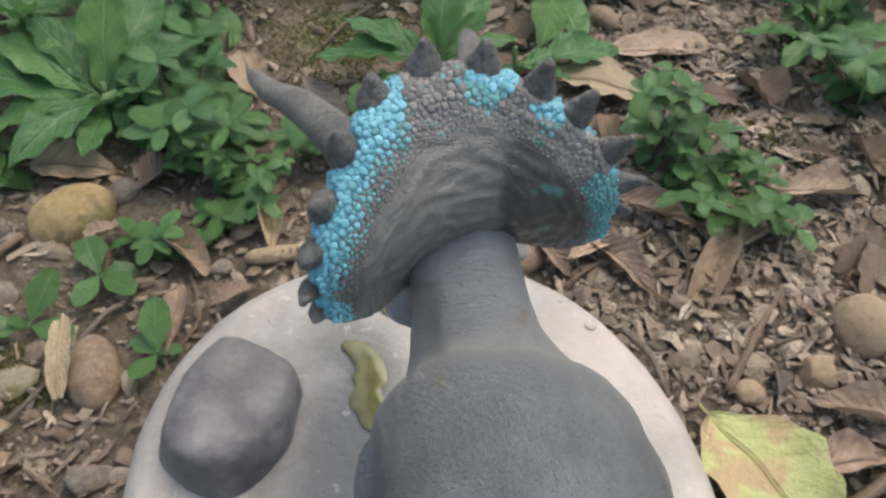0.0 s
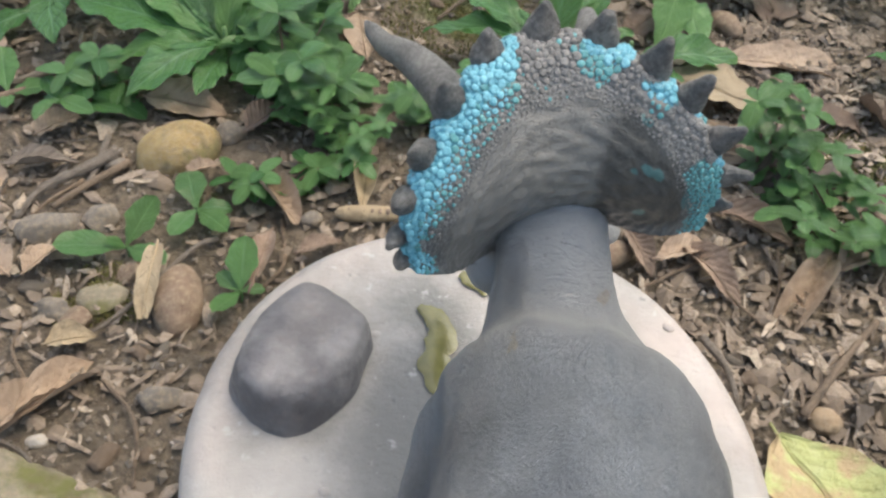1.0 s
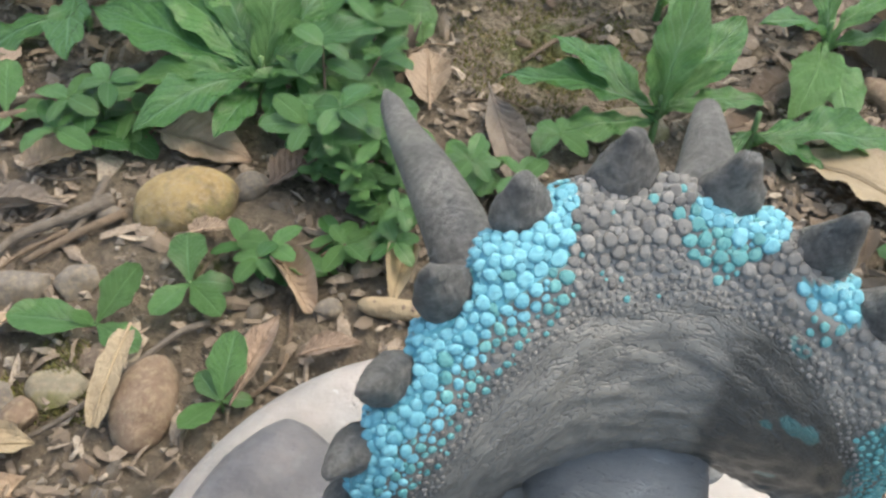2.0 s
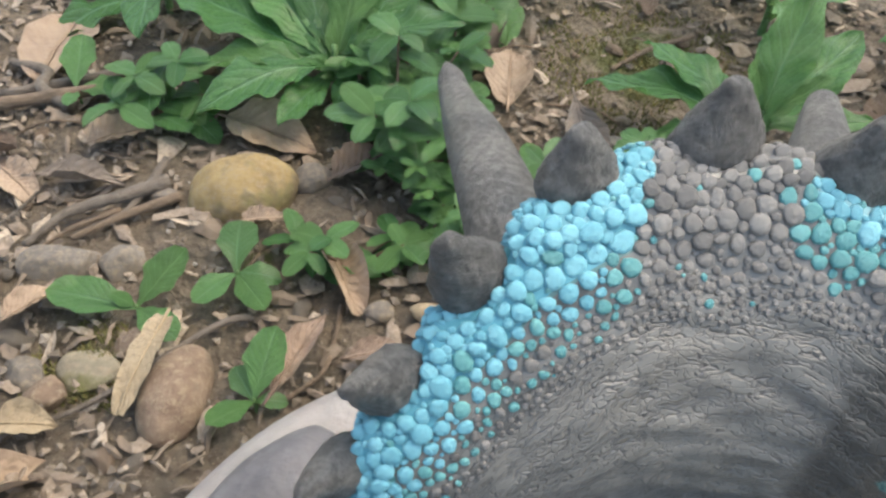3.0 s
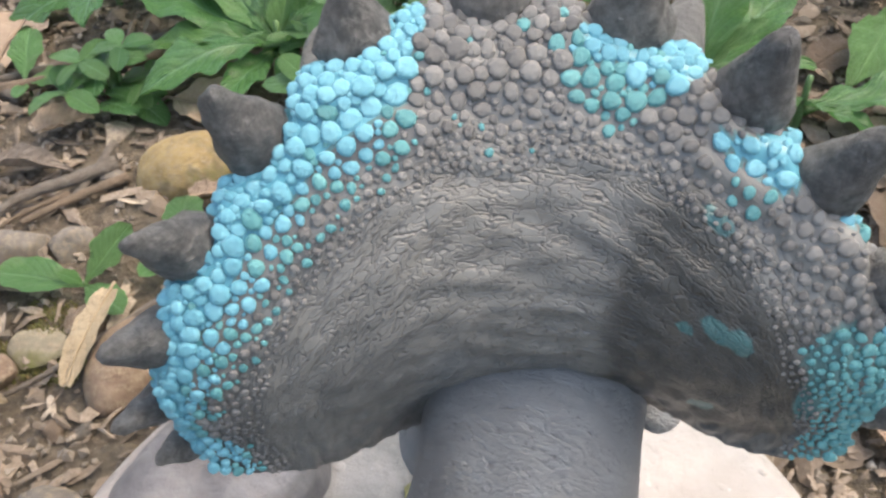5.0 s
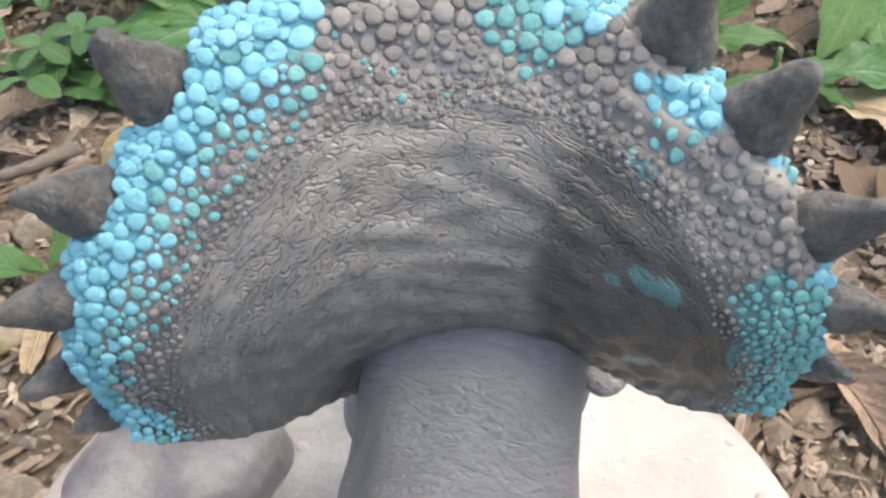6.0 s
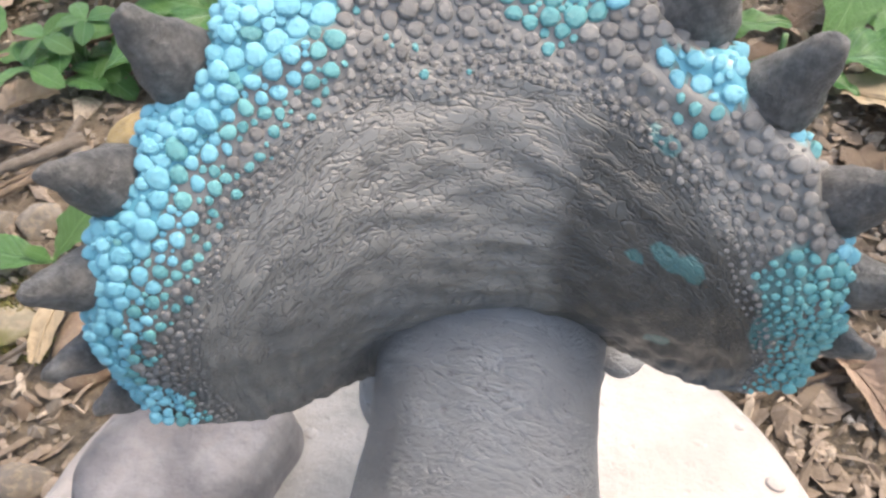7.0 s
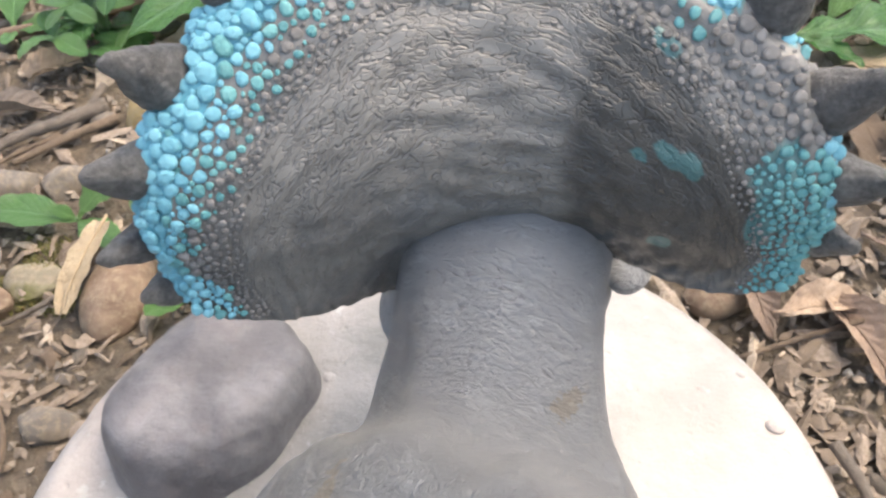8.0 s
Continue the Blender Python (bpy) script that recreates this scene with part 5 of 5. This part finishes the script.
herb(-0.195, 0.690, 8, "green herb behind a broadleaf weed", 107, 0.036, GREEN_MID, 0.06, 0.06, "leafy_herb", 0.3, 3)
herb(-0.045, 0.590, 5, "green herb behind the statue", 108, 0.026, GREEN_MID, 0.04, 0.045, "leafy_herb", 0.2, 3)
herb(0.235, 0.565, 10, "bushy light green herb on leaf litter", 109, 0.025, GREEN_MID, 0.045, 0.055, "leafy_herb", 0.35, 3, (0.05, -0.05))
herb(0.228, 0.598, 5, "tall green herb on leaf litter", 110, 0.027, GREEN_MID, 0.03, 0.07, "leafy_herb", 0.2, 4)
herb(0.290, 0.530, 6, "green herb on leaf litter", 111, 0.022, GREEN_MID, 0.05, 0.035, "leafy_herb", 0.4, 3)
herb(0.435, 0.690, 8, "green herb among leaf litter", 112, 0.030, None, 0.07, 0.07, "leafy_herb", 0.3, 4)
herb(0.465, 0.610, 7, "dark green herb among leaf litter", 113, 0.032, GREEN_DEEP, 0.06, 0.05, "leafy_herb", 0.1, 4)
herb(0.435, 0.800, 8, "green herb among leaf litter", 114, 0.034, None, 0.07, 0.07, "leafy_herb", 0.3, 4)
weed(-0.243, 0.609, [(-0.336, 0.552, 0.030, GREEN_MID), (-0.384, 0.607, 0.050, GREEN_DEEP), (-0.280, 0.512, 0.032, GREEN_DEEP), (-0.236, 0.535, 0.030, GREEN_DEEP), (-0.185, 0.592, 0.055, GREEN_MID), (-0.323, 0.690, 0.060, GREEN_DEEP),
                     (-0.207, 0.722, 0.070, GREEN_DEEP), (-0.345, 0.655, 0.060, GREEN_MID), (-0.250, 0.690, 0.100, GREEN_LIGHT), (-0.165, 0.655, 0.060, GREEN_DEEP)], "broadleaf green weed with glossy crinkled leaves on soil", 301)
weed(0.037, 0.690, [(-0.081, 0.682, 0.035, GREEN_DEEP), (-0.031, 0.640, 0.020, GREEN_MID), (-0.055, 0.725, 0.050, GREEN_DEEP), (0.108, 0.721, 0.040, GREEN_MID), (0.045, 0.735, 0.115, GREEN_MID), (0.020, 0.705, 0.080, GREEN_LIGHT),
                    (0.085, 0.775, 0.070, GREEN_DEEP), (0.070, 0.705, 0.075, GREEN_LIGHT)], "broadleaf green weed with upright leaves behind the statue", 302)
weed(0.150, 0.845, [(0.145, 0.735, 0.020, GREEN_LIGHT), (0.174, 0.748, 0.020, GREEN_MID), (0.095, 0.800, 0.055, GREEN_DEEP), (0.225, 0.915, 0.080, GREEN_MID), (0.120, 0.930, 0.090, GREEN_DEEP), (0.255, 0.870, 0.035, GREEN_MID)], "broadleaf light green weed on leaf litter", 303)
weed(0.106, 0.698, [(0.214, 0.744, 0.012, GREEN_DEEP), (0.072, 0.640, 0.016, GREEN_DEEP), (0.160, 0.690, 0.020, GREEN_DEEP)], "broadleaf dark green weed lying on leaf litter", 304)
weed(0.405, 0.770, [(0.325, 0.765, 0.030, GREEN_DEEP), (0.360, 0.720, 0.020, GREEN_MID), (0.400, 0.690, 0.040, GREEN_DEEP), (0.470, 0.720, 0.050, GREEN_MID), (0.450, 0.840, 0.070, GREEN_LIGHT), (0.370, 0.830, 0.060, GREEN_MID)], "broadleaf green weed among leaf litter", 305)
rosette(-0.345, 0.705, 7, 0.120, "broadleaf green weed with crinkled leaves on soil", 202)
rosette(-0.430, 0.650, 6, 0.110, "broadleaf dark green weed on soil", 203, GREEN_DEEP)
rosette(-0.440, 0.770, 7, 0.125, "broadleaf dark green weed on soil", 204, GREEN_DEEP)
rosette(-0.300, 0.800, 8, 0.125, "broadleaf green weed on soil", 205)
rosette(-0.190, 0.800, 5, 0.085, "broadleaf green weed beside mossy soil", 206, GREEN_MID)
rosette(0.010, 0.870, 6, 0.110, "broadleaf green weed beside mossy soil", 209, GREEN_MID)
rosette(0.300, 0.940, 7, 0.110, "broadleaf green weed on leaf litter", 211)
rosette(0.440, 0.930, 7, 0.110, "broadleaf green weed on leaf litter", 212)
rosette(-0.560, 0.720, 7, 0.110, "broadleaf green weed on soil", 213)
rosette(-0.100, 0.930, 7, 0.110, "broadleaf green weed on soil", 214)


# ---- scattered litter ----
KEEP = [(x, y, 0.55 * ln) for _, x, y, _, ln, *_ in SINGLE] + [(x, y, a) for _, x, y, _, a, *_ in STONES] + [(-0.200, 0.432, 0.03), (-0.236, 0.387, 0.03), (-0.074, 0.4635, 0.03)]


def clear(x, y, r):
    return all(math.hypot(x - a, y - b) > 0.7 * (c + r) for a, b, c in KEEP)


def free(x, y, margin):
    return math.hypot(x - BASE_C.x, (y - BASE_C.y) / 1.015) > rim_radius(math.atan2(y - BASE_C.y, x - BASE_C.x)) + margin


def mossy(x, y, share):
    return any(math.hypot(x - a, y - b) < share * r for a, b, r in MOSS_SPOTS[:1])


def make_moss():
    """Short olive tufts where moss covers the soil."""
    rnd = random.Random(31)
    verts, faces = [], []
    for mx, my, mr in MOSS_SPOTS[:3]:
        for _ in range(int(5200 * mr / 0.1)):
            a, d = rnd.uniform(0, 2 * math.pi), mr * rnd.random() ** 0.6
            x, y = mx + d * math.cos(a), my + d * math.sin(a)
            if noise.noise((x * 38, y * 38, 3)) < -0.12 + 0.5 * (d / mr) ** 2 - 0.25 or not free(x, y, 0.004):
                continue
            z, h, w = ground_z(x, y) - 0.001, rnd.uniform(0.0025, 0.0055), rnd.uniform(0.0006, 0.0013)
            t = rnd.uniform(0, 6.28)
            lx, ly = rnd.gauss(0, 0.0018), rnd.gauss(0, 0.0018)
            o = len(verts)
            verts += [(x + w * math.cos(t + q), y + w * math.sin(t + q), z) for q in (0, 2.1, 4.2)] + [(x + lx, y + ly, z + h)]
            faces += [(o, o + 1, o + 3), (o + 1, o + 2, o + 3), (o + 2, o, o + 3)]
    me = bpy.data.meshes.new("moss")
    me.from_pydata(verts, [], faces)
    me.materials.append(MOSS)
    tagged(new("moss", me), "olive green moss tufts on damp soil", "moss", kind="stuff")


make_moss()


def scatter_litter():
    rnd = random.Random(77)
    shapes = []
    for k in range(9):
        form = ("ovate", "lance", "rag")[k % 3]
        shapes.append(leaf_mesh("litter_leaf", 1.0, (0.48, 0.32, 0.6)[k % 3], form, 0.08, rnd.uniform(0.2, 0.9), 0.16, 0, 80 + k, rnd.uniform(-0.6, 0.6), rnd.uniform(0.0, 0.7), 12, 7))
    tinted = {}
    count = 0
    while count < 265:
        x, y = rnd.uniform(-0.62, 0.58), rnd.uniform(0.12, 0.98)
        right = x > 0.1
        if not free(x, y, 0.025) or (not right and rnd.random() < 0.62) or mossy(x, y, 0.8):
            continue
        ln = rnd.uniform(0.022, 0.062) * (1.15 if right else 0.8)
        if not clear(x, y, 0.5 * ln):
            continue
        k = rnd.randrange(9)
        material = rnd.choice((DRY_BROWN, DRY_TAN, DRY_GREY, DRY_BROWN, DRY_GREY))
        key = (k, material.name)
        if key not in tinted:
            tinted[key] = shapes[k].copy()
            tinted[key].materials.append(material)
        tone = {"dry_brown_leaf": "brown", "dry_tan_leaf": "tan", "weathered_grey_leaf": "grey-brown"}[material.name]
        ob = new("dry_leaf", tinted[key])
        rot = rnd.uniform(0, 360)
        ob.matrix_world = mid_pose(x, y, rot, ln, rnd.uniform(-9, 12), rnd.uniform(-16, 16), 0.010) @ Matrix.Scale(ln, 4)
        tagged(ob, tone + " curled dry leaf lying in the litter", "leaf", "fallen leaves on the soil")
        count += 1
    # pebbles
    pebbles = []
    for k in range(8):
        me = stone_mesh(60 + k, 0.55, 0.40, 3, (0.7, 0.95)[k % 2])
        pebbles.append(me)
    toned = {}
    count = 0
    while count < 200:
        x, y = rnd.uniform(-0.58, 0.5), rnd.uniform(0.12, 0.85)
        if not free(x, y, 0.012) or (x > 0.1 and rnd.random() < 0.5):
            continue
        if x < -0.1 and y > 0.36 and rnd.random() < 0.5:
            continue
        r = rnd.uniform(0.003, 0.0085)
        if not clear(x, y, r):
            continue
        k = rnd.randrange(8)
        material = rnd.choice((STONE_GREY, STONE_BROWN, STONE_BROWN, STONE_GREY))
        key = (k, material.name)
        if key not in toned:
            toned[key] = pebbles[k].copy()
            toned[key].materials.append(material)
        ob = new("pebble", toned[key])
        ob.matrix_world = pose(x, y, ground_z(x, y) + 0.25 * r, rnd.uniform(-15, 15), rnd.uniform(-15, 15), rnd.uniform(0, 360)) @ Matrix.Diagonal((r * rnd.uniform(0.9, 1.4), r, r, 1))
        tagged(ob, "small grey-brown pebble lying on damp soil", "pebble", "pebbles on the soil")
        count += 1
    # crumbs: joined leaf bits and grit
    for name, n, material, label in (("leaf_crumbs", 8000, BITS, "crumbled dry leaf bits on the soil"), ("leaf_flakes", 3000, BITS, "brown broken leaf flakes on the soil"), ("grit", 22000, GRAVEL, "small gravel and grit on the soil")):
        verts, faces, uvs = [], [], []
        for _ in range(n):
            x, y = rnd.uniform(-0.6, 0.55), rnd.uniform(0.1, 0.95)
            if rnd.random() < 0.35 and x < 0.1:
                x = rnd.uniform(0.15, 0.5)
            if not free(x, y, 0.006) or (mossy(x, y, 0.9) and rnd.random() < 0.85) or (-0.32 < x < -0.08 and 0.40 < y < 0.62 and rnd.random() < 0.45):
                continue
            if name == "grit":
                if x > -0.08 and rnd.random() < 0.4:
                    continue
                r = 0.0009 + 0.0036 * rnd.random() ** 2.2
                m = pose(x, y, ground_z(x, y) + 0.3 * r, rnd.uniform(0, 360), rnd.uniform(0, 360), 0)
                pts = [(r, 0, 0), (-r, 0, 0), (0, 1.2 * r, 0), (0, -r, 0), (0, 0, 0.8 * r), (0.2 * r, 0, -r)]
                fs = [(0, 2, 4), (2, 1, 4), (1, 3, 4), (3, 0, 4), (2, 0, 5), (1, 2, 5), (3, 1, 5), (0, 3, 5)]
            else:
                r = (0.002 + 0.006 * rnd.random() ** 1.6) if name == "leaf_crumbs" else (0.005 + 0.010 * rnd.random() ** 1.5)
                m = pose(x, y, ground_z(x, y) + 0.0040, rnd.gauss(0, 11), rnd.gauss(0, 11), rnd.uniform(0, 360))
                bow = rnd.uniform(-0.2, 0.45) * r
                long = rnd.uniform(0.3, 0.8) if rnd.random() < 0.55 else rnd.uniform(0.09, 0.3)
                r *= 1.5 if long < 0.3 else 1.0
                pts = [(0, 0, bow)]
                for q in range(8):
                    g = r * rnd.uniform(0.55, 1.15)
                    pts.append((g * math.cos(0.785 * q), long * g * math.sin(0.785 * q), bow * (0.2 + 0.9 * abs(math.cos(0.785 * q)) * (-1) + rnd.uniform(-0.2, 0.2))))
                fs = [(0, 1 + q, 1 + (q + 1) % 8) for q in range(8)]
            o = len(verts)
            verts += [tuple(m @ Vector(p)) for p in pts]
            uvs += [(0.3, 0.5, 0)] * len(pts)
            faces += [tuple(o + i for i in f) for f in fs]
        me = bpy.data.meshes.new(name)
        me.from_pydata(verts, [], faces)
        me.attributes.new("leaf_uv", "FLOAT_VECTOR", "POINT").data.foreach_set("vector", [c for p in uvs for c in p])
        me.materials.append(material)
        tagged(new(name, me), label, "litter", kind="stuff")


scatter_litter()
